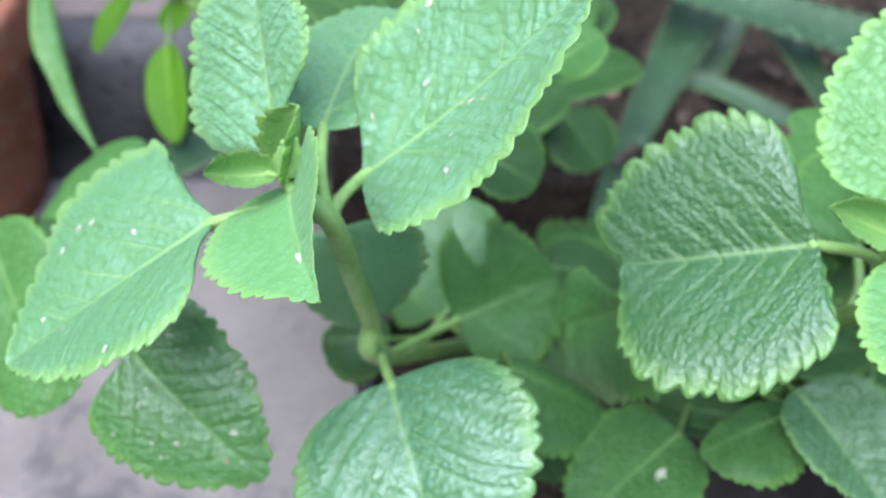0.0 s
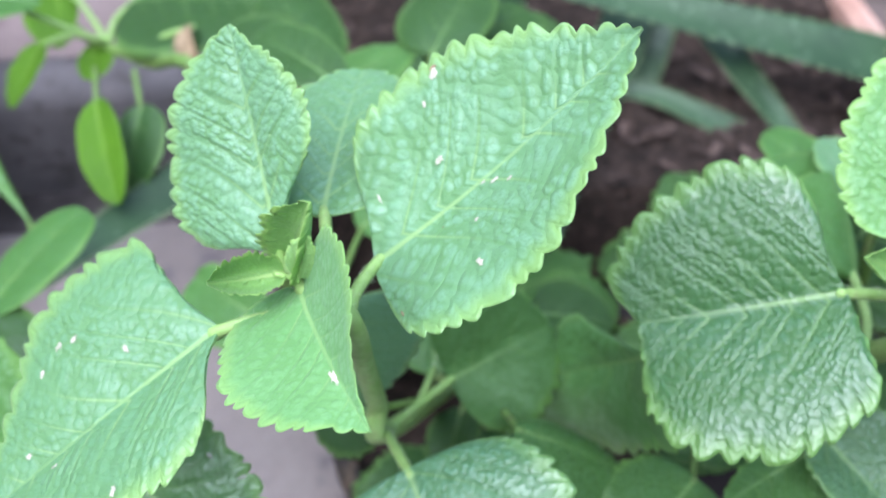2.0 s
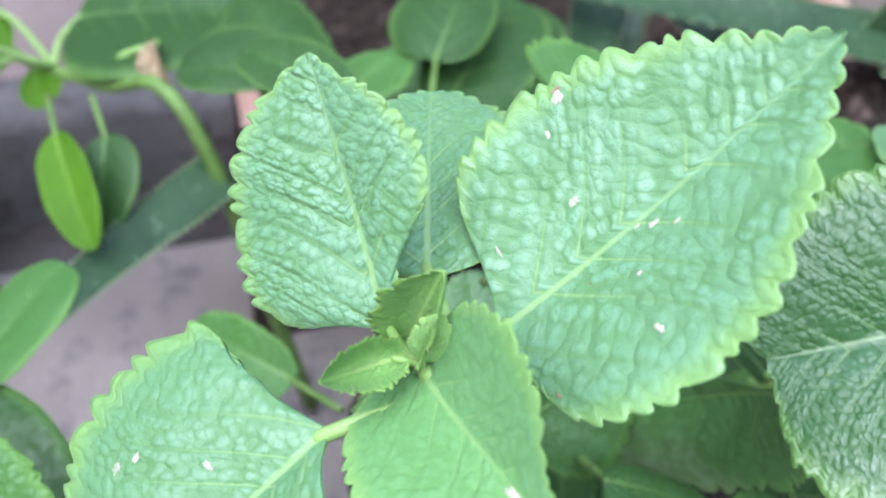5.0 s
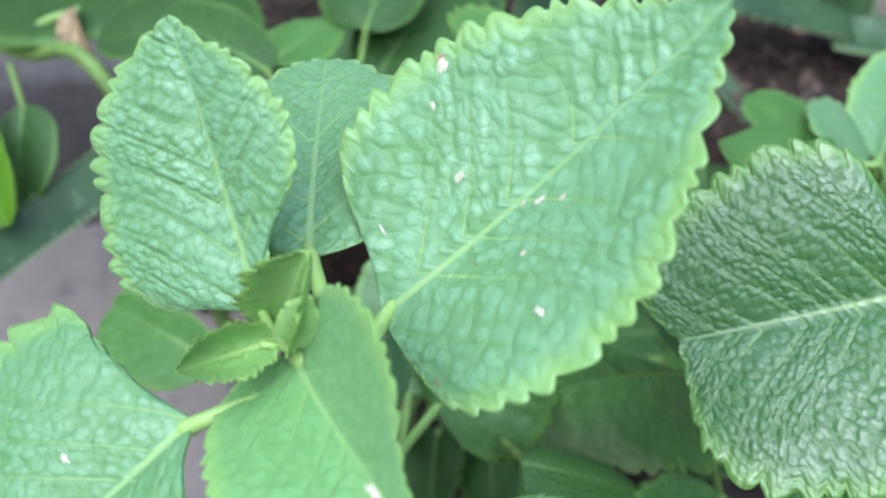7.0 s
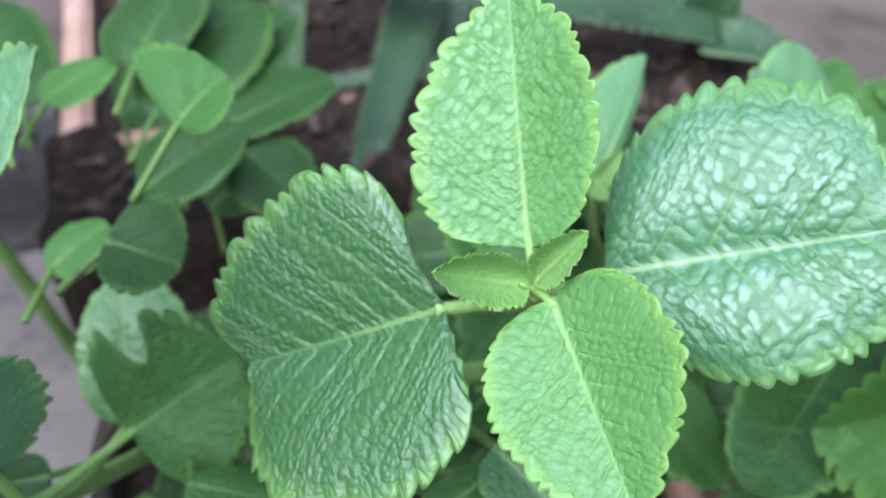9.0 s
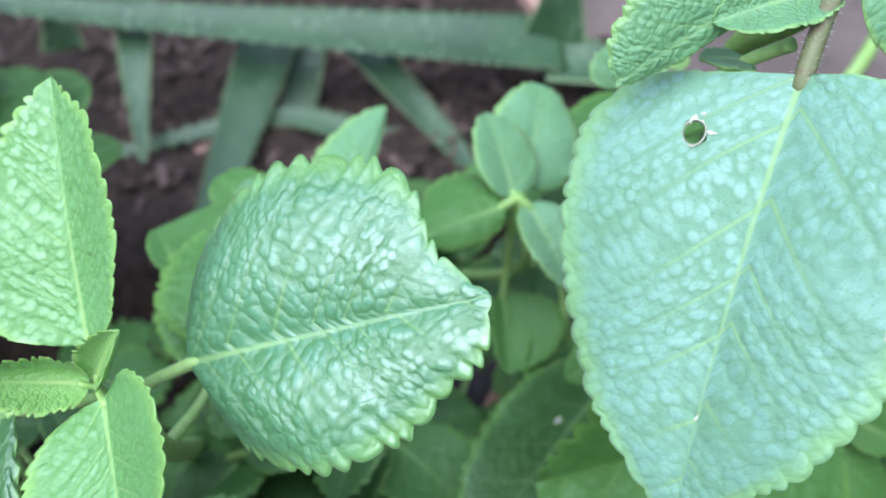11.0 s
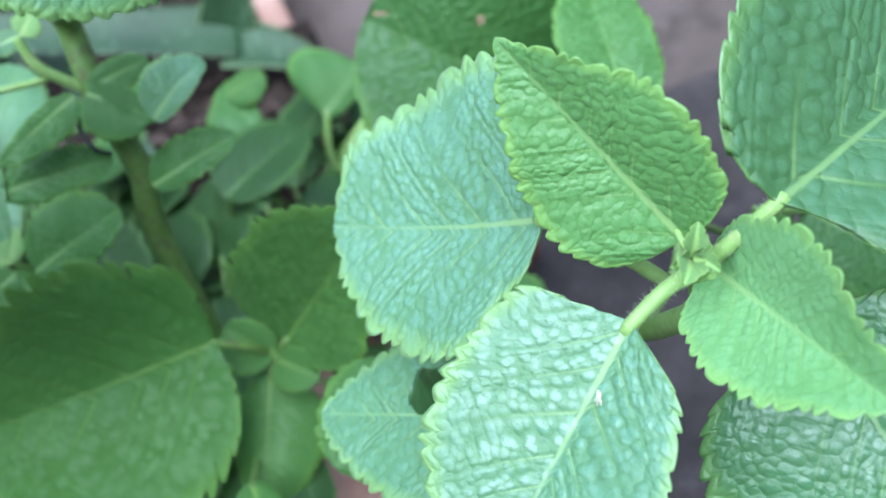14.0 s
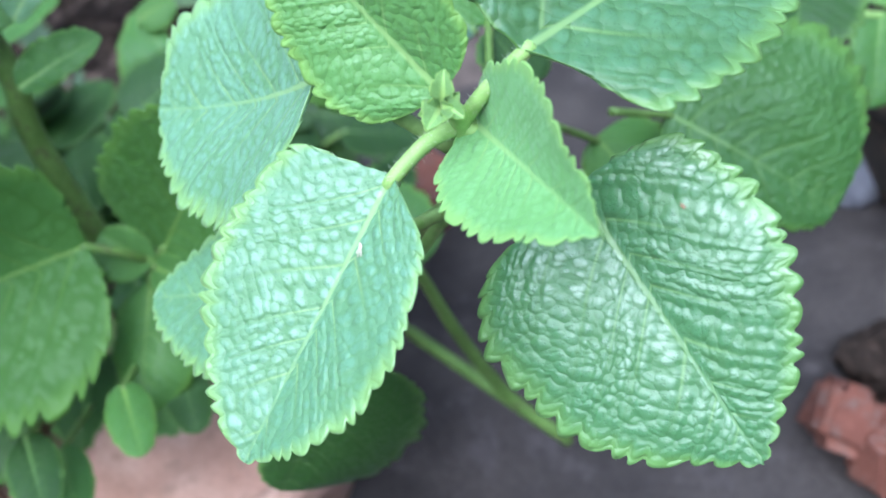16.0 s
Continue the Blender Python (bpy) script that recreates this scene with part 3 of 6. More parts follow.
def lathe(name, centre, profile, material, parent, sides=48, wobble=0.0, label=""):
    verts, faces = [], []
    for r, z in profile:
        for j in range(sides):
            a = 2 * math.pi * j / sides
            k = 1 + wobble * noise.noise((math.cos(a) * 2, math.sin(a) * 2, z * 20))
            verts.append((centre[0] + r * k * math.cos(a), centre[1] + r * k * math.sin(a), centre[2] + z))
    n = len(profile)
    faces = [(i * sides + j, i * sides + (j + 1) % sides, (i + 1) * sides + (j + 1) % sides, (i + 1) * sides + j) for i in range(n - 1) for j in range(sides)]
    return mesh_object(name, verts, faces, material, parent, label)


def flower_pot(centre, radius, height, label, soil=0.03, material=None, group="clay pots", fill=None):
    """A thrown clay pot with a rolled rim, and its soil inside."""
    pot = thing("flower_pot", centre, label, "pot", group)
    low = radius * 0.68
    rim = height * 0.22
    body = [(0.001, 0.0), (low - 0.006, 0.0), (low, 0.006)]
    body += [(low + (radius * 0.92 - low) * f, height * f) for f in (0.25, 0.5, 0.72)]
    body += [(radius * 0.93, height - rim), (radius * 0.985, height - rim + 0.002), (radius, height - rim + 0.008), (radius, height - 0.008), (radius * 0.99, height - 0.002),
             (radius * 0.97, height), (radius * 0.90, height), (radius * 0.885, height - 0.006), (radius * 0.86, height - soil - 0.02)]
    lathe("pot_body", centre, body, material or TERRACOTTA, pot, wobble=0.006)
    verts, faces, rings, sides = [], [], 14, 40
    for i in range(rings + 1):
        r = radius * 0.885 * i / rings
        for j in range(sides):
            a = 2 * math.pi * j / sides
            x, y = centre[0] + r * math.cos(a), centre[1] + r * math.sin(a)
            z = centre[2] + height - soil + 0.007 * noise.noise((x * 45, y * 45, 0.3)) + 0.004 * noise.noise((x * 130, y * 130, 4.3))
            verts.append((x, y, z))
    faces = [(i * sides + j, i * sides + (j + 1) % sides, (i + 1) * sides + (j + 1) % sides, (i + 1) * sides + j) for i in range(rings) for j in range(sides)]
    mesh_object("soil", verts, faces, fill or SOIL, pot, "pot fill coloured like the pale clay rim" if fill else "dark crumbly potting soil")
    return pot


flower_pot((-0.425, 0.545, 0.0), 0.13, 0.20, "red clay pot with a pale worn rim", 0.03)
# dark clay colour holds the shade under the leaves
flower_pot((0.05, 0.295, 0.0), 0.10, 0.12, "clay pot under the leafy herbs, shade in its dark colour", 0.02, DARK_CLAY)
# fill given the rim's clay colour to fit the camera's view
flower_pot((0.340, 0.205, 0.0), 0.112, 0.13, "pale reddish clay pot below the broad herb leaves", 0.012, PALE_CLAY, fill=PALE_CLAY)


def planter(x0, x1, y0, y1, height, wall, label):
    """A low rectangular clay trough with rounded edges, and its soil."""
    trough = thing("planter", None, label, "planter")
    for n, (a, b, c, d) in enumerate(((x0, x1, y0, y0 + wall), (x0, x1, y1 - wall, y1), (x0, x0 + wall, y0 + wall, y1 - wall), (x1 - wall, x1, y0 + wall, y1 - wall))):
        bm = bmesh.new()
        bmesh.ops.create_cube(bm, size=1.0)
        bmesh.ops.scale(bm, vec=(b - a, d - c, height), verts=bm.verts)
        bmesh.ops.translate(bm, vec=((a + b) / 2, (c + d) / 2, height / 2), verts=bm.verts)
        bmesh.ops.bevel(bm, geom=bm.edges[:], offset=0.005, segments=3, affect="EDGES")
        data = bpy.data.meshes.new("side_wall")
        bm.to_mesh(data)
        bm.free()
        data.materials.append(PALE_CLAY)
        new("side_wall", data).parent = trough
    nx, ny = 60, 50
    verts = []
    for j in range(ny):
        for i in range(nx):
            x, y = x0 + wall - 0.002 + (x1 - x0 - 2 * wall + 0.004) * i / (nx - 1), y0 + wall - 0.002 + (y1 - y0 - 2 * wall + 0.004) * j / (ny - 1)
            verts.append((x, y, height - 0.02 + 0.009 * noise.noise((x * 30, y * 30, 0.3)) + 0.006 * noise.noise((x * 95, y * 95, 4.3))))
    faces = [(j * nx + i, j * nx + i + 1, (j + 1) * nx + i + 1, (j + 1) * nx + i) for j in range(ny - 1) for i in range(nx - 1)]
    mesh_object("soil", verts, faces, SOIL, trough, "dark crumbly soil with bits of bark")
    return trough


planter(-0.075, 0.45, 0.56, 0.95, 0.10, 0.022, "low pale clay trough holding the aloe")


def brick(place, turn, size=(0.20, 0.095, 0.065)):
    bm = bmesh.new()
    bmesh.ops.create_cube(bm, size=1.0)
    bmesh.ops.scale(bm, vec=size, verts=bm.verts)
    bmesh.ops.bevel(bm, geom=bm.edges[:], offset=0.005, segments=2, affect="EDGES")
    bmesh.ops.subdivide_edges(bm, edges=[e for e in bm.edges if e.calc_length() > 0.03], cuts=4, use_grid_fill=True)
    for v in bm.verts:
        v.co += 0.005 * noise.noise_vector(v.co * 75 + Vector(place) * 9)
    data = bpy.data.meshes.new("brick")
    bm.to_mesh(data)
    bm.free()
    data.materials.append(BRICK)
    ob = new("brick", data)
    ob.matrix_world = pose(*place, *turn)
    return tagged(ob, "broken red brick lying on the dark ground", "brick", "loose bricks")


brick((0.672, 0.080, 0.022), (18, 55, 62), (0.06, 0.028, 0.035))
brick((0.703, 0.050, 0.014), (5, 12, 25), (0.07, 0.05, 0.04))
brick((0.505, 0.345, 0.012), (4, 0, 30), (0.09, 0.05, 0.045))


def lump(name, place, size, material, label, category, seed):
    """A rounded uneven clod or stone."""
    bm = bmesh.new()
    bmesh.ops.create_icosphere(bm, subdivisions=4, radius=1.0)
    for v in bm.verts:
        k = 1 + 0.35 * noise.noise(v.co * 1.3 + Vector((seed, 0, 0))) + 0.16 * noise.noise(v.co * 4.1 + Vector((0, seed, 0)))
        v.co = Vector((v.co.x * size[0], v.co.y * size[1], max(v.co.z, -0.5) * size[2])) * k
    for f in bm.faces:
        f.smooth = True
    data = bpy.data.meshes.new(name)
    bm.to_mesh(data)
    bm.free()
    data.materials.append(material)
    ob = new(name, data)
    ob.location = place
    return tagged(ob, label, category)


lump("clod", (0.730, 0.106, 0.004), (0.030, 0.024, 0.018), SOIL, "dark clod of earth beside broken bricks", "clod", 3.1)
lump("stone", (0.800, 0.236, 0.006), (0.026, 0.018, 0.016), STONE, "small bluish grey stone on dark ground", "stone", 8.4)


def bark_chips(count, x, y, z, seed):
    """Thin dry chips lying about on the soil."""
    rng = random.Random(seed)
    verts, faces = [], []
    for _ in range(count):
        a, long, wide = rng.uniform(0, 6.28), rng.uniform(0.004, 0.014), rng.uniform(0.0015, 0.004)
        at = Vector((rng.uniform(*x), rng.uniform(*y), z + rng.uniform(0.0, 0.006)))
        e, f = Vector((math.cos(a), math.sin(a), rng.uniform(-0.3, 0.3))), Vector((-math.sin(a), math.cos(a), rng.uniform(-0.3, 0.3)))
        k = len(verts)
        for up in (0.0, 0.0012):
            verts += [at + e * long * i + f * wide * j * rng.uniform(0.6, 1.2) + Vector((0, 0, up)) for i, j in ((-1, -1), (1, -0.7), (1, 0.8), (-1, 1))]
        faces += [(k, k + 3, k + 2, k + 1), (k + 4, k + 5, k + 6, k + 7)] + [(k + i, k + (i + 1) % 4, k + 4 + (i + 1) % 4, k + 4 + i) for i in range(4)]
    tagged(mesh_object("bark_chips", verts, faces, BARK, smooth=False), "dry brown bark chips scattered over soil", "bark chips", kind="stuff")


bark_chips(300, (-0.05, 0.425), (0.585, 0.925), 0.081, 21)
bark_chips(90, (-0.06, 0.44), (0.48, 0.55), 0.104, 22)


def wire(points):
    """A bit of thin black wire caught round the stem."""
    verts, faces = tube_mesh(points, [0.0008, 0.0008], 8, 16)
    return tagged(mesh_object("wire", verts, faces, WIRE), "thin black plastic wire looped at a stem", "wire")


# ---- aloe ----
def aloe_leaf(plant, points, width, label=""):
    """A thick tapering blade, hollowed above, with small teeth along both margins."""
    count, ring = 40, 14
    line = spline(points, count)
    way = np.gradient(line, axis=0)
    way /= np.linalg.norm(way, axis=1)[:, None]
    verts = []
    for i in range(count):
        f = i / (count - 1)
        w = width * (1.0 - 0.88 * f**1.6) * 0.5
        side = np.cross(way[i], (0.0, -0.45, 0.9))
        side /= np.linalg.norm(side)
        up = np.cross(side, way[i])
        for j in range(ring):
            a = 2 * math.pi * j / ring
            c, s = math.cos(a), math.sin(a)
            lift = 0.10 * s if s > 0 else 0.42 * s
            verts.append(line[i] + w * (c * side + (lift + 0.22 * c * c) * up))
    faces = [(i * ring + j, i * ring + (j + 1) % ring, (i + 1) * ring + (j + 1) % ring, (i + 1) * ring + j) for i in range(count - 1) for j in range(ring)]
    faces += [tuple(range(ring))[::-1], tuple(range((count - 1) * ring, count * ring))]
    blade = mesh_object("leaf", verts, faces, ALOE, plant, label)
    teeth_v, teeth_f = [], []
    for i in range(1, count - 1):
        for j in (0, ring // 2):
            root = np.asarray(verts[i * ring + j])
            out = root - line[i]
            out = out / np.linalg.norm(out)
            k, t = len(teeth_v), 0.0016
            teeth_v += [root - way[i] * t, root + way[i] * t, root + np.array((0, 0, t)), root + out * 0.0025 + way[i] * 0.001]
            teeth_f += [(k, k + 1, k + 3), (k + 1, k + 2, k + 3), (k + 2, k, k + 3)]
    mesh_object("toothed_margin", teeth_v, teeth_f, ALOE_TOOTH, blade, "tiny pale marginal teeth", smooth=False)
    return blade


borage_one = thing("borage_plant", None, "bushy light green herb with toothed quilted leaves", "plant", "borage plants")
tube("stem", [(-0.0424, 0.1794, 0.3769), (-0.0309, 0.1715, 0.3713), (-0.0278, 0.1811, 0.3359), (-0.0248, 0.1904, 0.3016), (-0.0218, 0.1997, 0.2673), (0.0300, 0.3300, 0.1000)], [0.002, 0.0032, 0.0034, 0.0036, 0.0037, 0.004], STEM, borage_one, ridge=0.06)
leaf(borage_one, (-0.0232, 0.1881, 0.3723), (0.0393, 0.1948, 0.4364), (-0.0119, 0.2225, 0.4079), (0.0029, 0.1550, 0.4006), (-0.0309, 0.1715, 0.3713), material=LEAF_BRIGHT, teeth=19, cup=0.05, fuzz=160, spots=[(0.5, 0.73, 0.001, 0), (0.475, -0.63, 0.0014, 0), (0.275, 0.43, 0.0012, 0), (0.535, 0.89, 0.0018, 0), (0.535, 0.93, 0.0009, 1), (0.51, 0.33, 0.0016, 0), (0.635, -0.1, 0.0012, 0), (0.66, -0.22, 0.0009, 0), (0.615, -0.03, 0.0007, 0), (0.54, -0.29, 0.0008, 0), (0.22, -0.81, 0.0011, 1), (0.455, -0.13, 0.0004, 1)], fine=8, cols=26, bend=-0.039, rim=([(0.06, 0.15), (0.11, 0.30), (0.19, 0.40), (0.35, 0.42), (0.50, 0.39), (0.65, 0.32), (0.78, 0.23), (0.89, 0.12)], [(0.02, 0.16), (0.08, 0.32), (0.20, 0.40), (0.35, 0.42), (0.51, 0.40), (0.65, 0.33), (0.77, 0.23), (0.89, 0.12)]))
leaf(borage_one, (-0.0474, 0.1905, 0.3774), (-0.0548, 0.2317, 0.4192), (-0.0709, 0.2134, 0.3842), (-0.0316, 0.1985, 0.4058), (-0.0424, 0.1794, 0.3769), material=LEAF_BRIGHT, stalk=0.0012, teeth=15, cup=0.08, tooth=0.092, fine=8, cols=26, bend=-0.010, rim=([(0.04, 0.17), (0.07, 0.35), (0.17, 0.47), (0.34, 0.50), (0.52, 0.47), (0.69, 0.42), (0.82, 0.31), (0.94, 0.16)], [(0.11, 0.07), (0.24, 0.12), (0.33, 0.21), (0.44, 0.30), (0.57, 0.32), (0.69, 0.28), (0.81, 0.20), (0.90, 0.10)]))
leaf(borage_one, (-0.0429, 0.1820, 0.3744), (-0.0281, 0.1273, 0.3909), (-0.0302, 0.1683, 0.4020), (-0.0587, 0.1526, 0.3757), (-0.0424, 0.1794, 0.3769), material=LEAF_SOFT, stalk=0.0012, teeth=17, fuzz=80, tooth=0.092, cup=0.06, spots=[(0.82, -0.06, 0.0016, 0)], fine=8, cols=26, bend=0.042, rim=([(0.05, 0.15), (0.13, 0.29), (0.25, 0.38), (0.39, 0.42), (0.54, 0.38), (0.67, 0.30), (0.75, 0.17), (0.86, 0.06)], [(-0.02, 0.16), (0.05, 0.30), (0.19, 0.37), (0.35, 0.40), (0.51, 0.41), (0.66, 0.35), (0.80, 0.26), (0.90, 0.13)]))
leaf(borage_one, (-0.0630, 0.1745, 0.3692), (-0.1239, 0.1476, 0.3371), (-0.0776, 0.1362, 0.3609), (-0.0999, 0.1904, 0.3578), (-0.0309, 0.1715, 0.3713), material=LEAF_BRIGHT, teeth=17, cup=0.08, fuzz=160, spots=[(0.62, -0.65, 0.0013, 0), (0.585, -0.58, 0.001, 0), (0.505, -0.25, 0.0012, 0), (0.695, -0.68, 0.001, 0), (0.57, 0.84, 0.0013, 0), (0.865, -0.3, 0.0008, 0), (0.815, 0.22, 0.0007, 0)], fine=8, cols=26, bend=0.012, rim=([(0.10, 0.12), (0.15, 0.27), (0.24, 0.38), (0.38, 0.42), (0.53, 0.39), (0.68, 0.33), (0.81, 0.24), (0.92, 0.13)], [(0.06, 0.19), (0.08, 0.38), (0.11, 0.55), (0.29, 0.60), (0.47, 0.58), (0.64, 0.49), (0.77, 0.34), (0.90, 0.18)]))
leaf(borage_one, (-0.0174, 0.1671, 0.2996), (0.0006, 0.1116, 0.2838), (0.0299, 0.1401, 0.3085), (-0.0458, 0.1473, 0.2835), (-0.0218, 0.1997, 0.2673), material=LEAF_BLUE, p=0.354, q=0.42, teeth=16, fuzz=120, back=(0.028, 0.032), cup=0.06, bend=0.055, fine=8, cols=26)
leaf(borage_one, (-0.1060, 0.1792, 0.2994), (-0.0587, 0.1448, 0.2748), (-0.1204, 0.1637, 0.2819), (-0.0737, 0.1845, 0.3062), (-0.0218, 0.1997, 0.2673), material=LEAF_DARK, p=0.301, q=0.757, teeth=14, back=(0.068, 0.119), cup=0.06, bend=0.067, spots=[(0.222, 0.663, 0.0008, 0), (0.418, 0.775, 0.0009, 0), (0.404, -0.15, 0.0008, 0), (0.334, -0.537, 0.0009, 0), (0.397, -0.337, 0.001, 0), (0.529, -0.6, 0.0008, 0), (0.655, -0.45, 0.001, 0), (0.585, -0.7, 0.0007, 0), (0.557, 0.9, 0.0012, 0), (0.864, -0.275, 0.0011, 1), (0.809, 0.388, 0.0013, 0), (0.355, 0.463, 0.0007, 0), (0.327, -0.787, 0.0007, 0)], fine=8, cols=26)
leaf(borage_one, (-0.0357, 0.2031, 0.3766), (-0.0207, 0.2623, 0.3794), (-0.0532, 0.2329, 0.3748), (-0.0062, 0.2207, 0.3807), (-0.0309, 0.1715, 0.3713), material=LEAF_BRIGHT, p=0.45, q=0.5, teeth=15, cols=20, fine=8)
leaf(borage_one, (-0.0459, 0.1813, 0.3800), (-0.0633, 0.1751, 0.3854), (-0.0496, 0.1718, 0.3845), (-0.0509, 0.1802, 0.3899), (-0.0424, 0.1794, 0.3769), material=LEAF_BUD, p=0.5, q=0.6, teeth=12, cols=8, tooth=0.2, stalk=0.0008, cup=-0.25, bend=-0.12)
leaf(borage_one, (-0.0441, 0.1872, 0.3735), (-0.0379, 0.1838, 0.4010), (-0.0506, 0.1885, 0.3869), (-0.0429, 0.1764, 0.3836), (-0.0424, 0.1794, 0.3769), material=LEAF_BUD, p=0.5, q=0.6, teeth=9, cols=8, tooth=0.2, stalk=0.0008, cup=-0.3)
leaf(borage_one, (-0.0426, 0.1790, 0.3805), (-0.0386, 0.1797, 0.3937), (-0.0445, 0.1812, 0.3868), (-0.0375, 0.1774, 0.3848), (-0.0424, 0.1794, 0.3769), material=LEAF_BUD, p=0.5, q=0.6, teeth=8, cols=7, tooth=0.2, stalk=0.0007, cup=0.2)

borage_two = thing("borage_plant", None, "bushy light green herb with glossy quilted leaves", "plant", "borage plants")
tube("stem", [(0.1320, 0.1739, 0.3582), (0.1351, 0.1824, 0.3406), (0.1333, 0.1842, 0.3109), (0.1100, 0.3200, 0.1000)], [0.0022, 0.0032, 0.0038, 0.0045], STEM, borage_two, ridge=0.06)
leaf(borage_two, (0.1097, 0.1776, 0.3551), (0.0580, 0.1929, 0.3282), (0.0855, 0.1607, 0.3381), (0.0865, 0.2022, 0.3596), (0.1351, 0.1824, 0.3406), material=LEAF_DARK_SHADE, teeth=16, cup=0.12, fuzz=160, fine=8, cols=26, bend=-0.031, rim=([(-0.04, 0.26), (-0.06, 0.50), (0.11, 0.66), (0.33, 0.75), (0.58, 0.75), (0.82, 0.67), (0.98, 0.49), (1.00, 0.25)], [(0.06, 0.23), (0.07, 0.46), (0.17, 0.65), (0.39, 0.72), (0.62, 0.68), (0.84, 0.57), (1.01, 0.41), (1.11, 0.21)]))
leaf(borage_two, (0.1321, 0.1809, 0.3667), (0.1403, 0.2299, 0.4100), (0.1096, 0.2060, 0.3828), (0.1511, 0.1851, 0.3985), (0.1320, 0.1739, 0.3582), material=LEAF_FRESH, stalk=0.0012, teeth=17, tooth=0.095, cup=0.06, fine=8, cols=26, bend=0.017, rim=([(0.03, 0.16), (0.08, 0.30), (0.20, 0.38), (0.36, 0.40), (0.51, 0.38), (0.66, 0.32), (0.79, 0.24), (0.90, 0.12)], [(0.04, 0.14), (0.13, 0.26), (0.26, 0.31), (0.40, 0.35), (0.55, 0.34), (0.69, 0.30), (0.82, 0.23), (0.91, 0.12)]))
leaf(borage_two, (0.1336, 0.1678, 0.3630), (0.1352, 0.1115, 0.3520), (0.1479, 0.1421, 0.3768), (0.1117, 0.1455, 0.3541), (0.1320, 0.1739, 0.3582), material=LEAF_FRESH, stalk=0.0012, teeth=17, tooth=0.092, cup=0.06, fine=8, cols=26, bend=0.014, rim=([(-0.01, 0.17), (0.06, 0.32), (0.19, 0.42), (0.35, 0.47), (0.51, 0.47), (0.66, 0.38), (0.78, 0.26), (0.89, 0.14)], [(0.02, 0.15), (0.10, 0.28), (0.23, 0.36), (0.37, 0.40), (0.53, 0.38), (0.67, 0.32), (0.80, 0.24), (0.91, 0.13)]))
leaf(borage_two, (0.1520, 0.1779, 0.3539), (0.2246, 0.1517, 0.3804), (0.1858, 0.1960, 0.3796), (0.1771, 0.1396, 0.3480), (0.1351, 0.1824, 0.3406), material=LEAF_BLUE, teeth=17, cup=0.14, fuzz=120, fine=8, cols=26, bend=0.011, rim=([(0.03, 0.18), (0.09, 0.34), (0.21, 0.47), (0.37, 0.53), (0.55, 0.53), (0.71, 0.47), (0.83, 0.35), (0.86, 0.17)], [(0.08, 0.12), (0.15, 0.25), (0.26, 0.35), (0.41, 0.39), (0.56, 0.38), (0.70, 0.33), (0.83, 0.24), (0.96, 0.15)]))
leaf(borage_two, (0.1300, 0.1740, 0.3616), (0.1063, 0.1739, 0.3742), (0.1205, 0.1648, 0.3666), (0.1248, 0.1736, 0.3747), (0.1320, 0.1739, 0.3582), material=LEAF_BUD, p=0.5, q=0.6, teeth=12, cols=8, tooth=0.2, stalk=0.0008, cup=-0.2, bend=-0.08)
leaf(borage_two, (0.1314, 0.1744, 0.3621), (0.1424, 0.1720, 0.3795), (0.1308, 0.1748, 0.3724), (0.1351, 0.1673, 0.3687), (0.1320, 0.1739, 0.3582), material=LEAF_BUD, p=0.5, q=0.6, teeth=10, cols=8, tooth=0.2, stalk=0.0008, cup=-0.3)

borage_three = thing("borage_plant", None, "tall green herb with a large hole-eaten hanging leaf", "plant", "borage plants")
tube("stem", [(0.3282, 0.1876, 0.4161), (0.3353, 0.2084, 0.3886), (0.3394, 0.2413, 0.3522), (0.3393, 0.2291, 0.3281), (0.3431, 0.2168, 0.2982), (0.3387, 0.2122, 0.2597), (0.3450, 0.2050, 0.1100)], [0.003, 0.0038, 0.0045, 0.0048, 0.005, 0.005, 0.005], STEM_OLIVE, borage_three)
leaf(borage_three, (0.3066, 0.1687, 0.4051), (0.2524, 0.1078, 0.3318), (0.3066, 0.1087, 0.3894), (0.2584, 0.1782, 0.3673), (0.3282, 0.1876, 0.4161), material=LEAF, teeth=24, tooth=0.036, cup=0.08, stalk=0.0024, stalk_material=STEM_DARK, cols=26, fine=10, fuzz=160, spots=[(0.855, 0.0, 0.0006, 0), (0.555, 0.85, 0.0012, 0), (0.318, -0.42, 0.0013, 0), (0.345, -0.305, 0.0012, 0), (0.300, -0.39, 0.0007, 0)], holes=[(0.35, -0.38, 0.0028)], bend=0.040, rim=([(-0.01, 0.15), (0.04, 0.28), (0.16, 0.38), (0.32, 0.39), (0.49, 0.38), (0.64, 0.32), (0.78, 0.24), (0.89, 0.12)], [(0.02, 0.17), (0.05, 0.33), (0.16, 0.44), (0.32, 0.44), (0.48, 0.41), (0.64, 0.34), (0.78, 0.25), (0.90, 0.13)]))
leaf(borage_three, (0.3124, 0.1893, 0.4211), (0.2683, 0.1852, 0.4020), (0.2720, 0.1935, 0.4168), (0.2949, 0.1864, 0.4084), (0.3282, 0.1876, 0.4161), material=LEAF_BRIGHT, teeth=15, p=0.4, q=0.5)
leaf(borage_three, (0.3304, 0.1858, 0.4149), (0.3893, 0.1857, 0.3929), (0.3423, 0.1721, 0.3918), (0.3716, 0.2099, 0.4106), (0.3282, 0.1876, 0.4161), material=LEAF_BRIGHT, teeth=16, p=0.4, q=0.5)

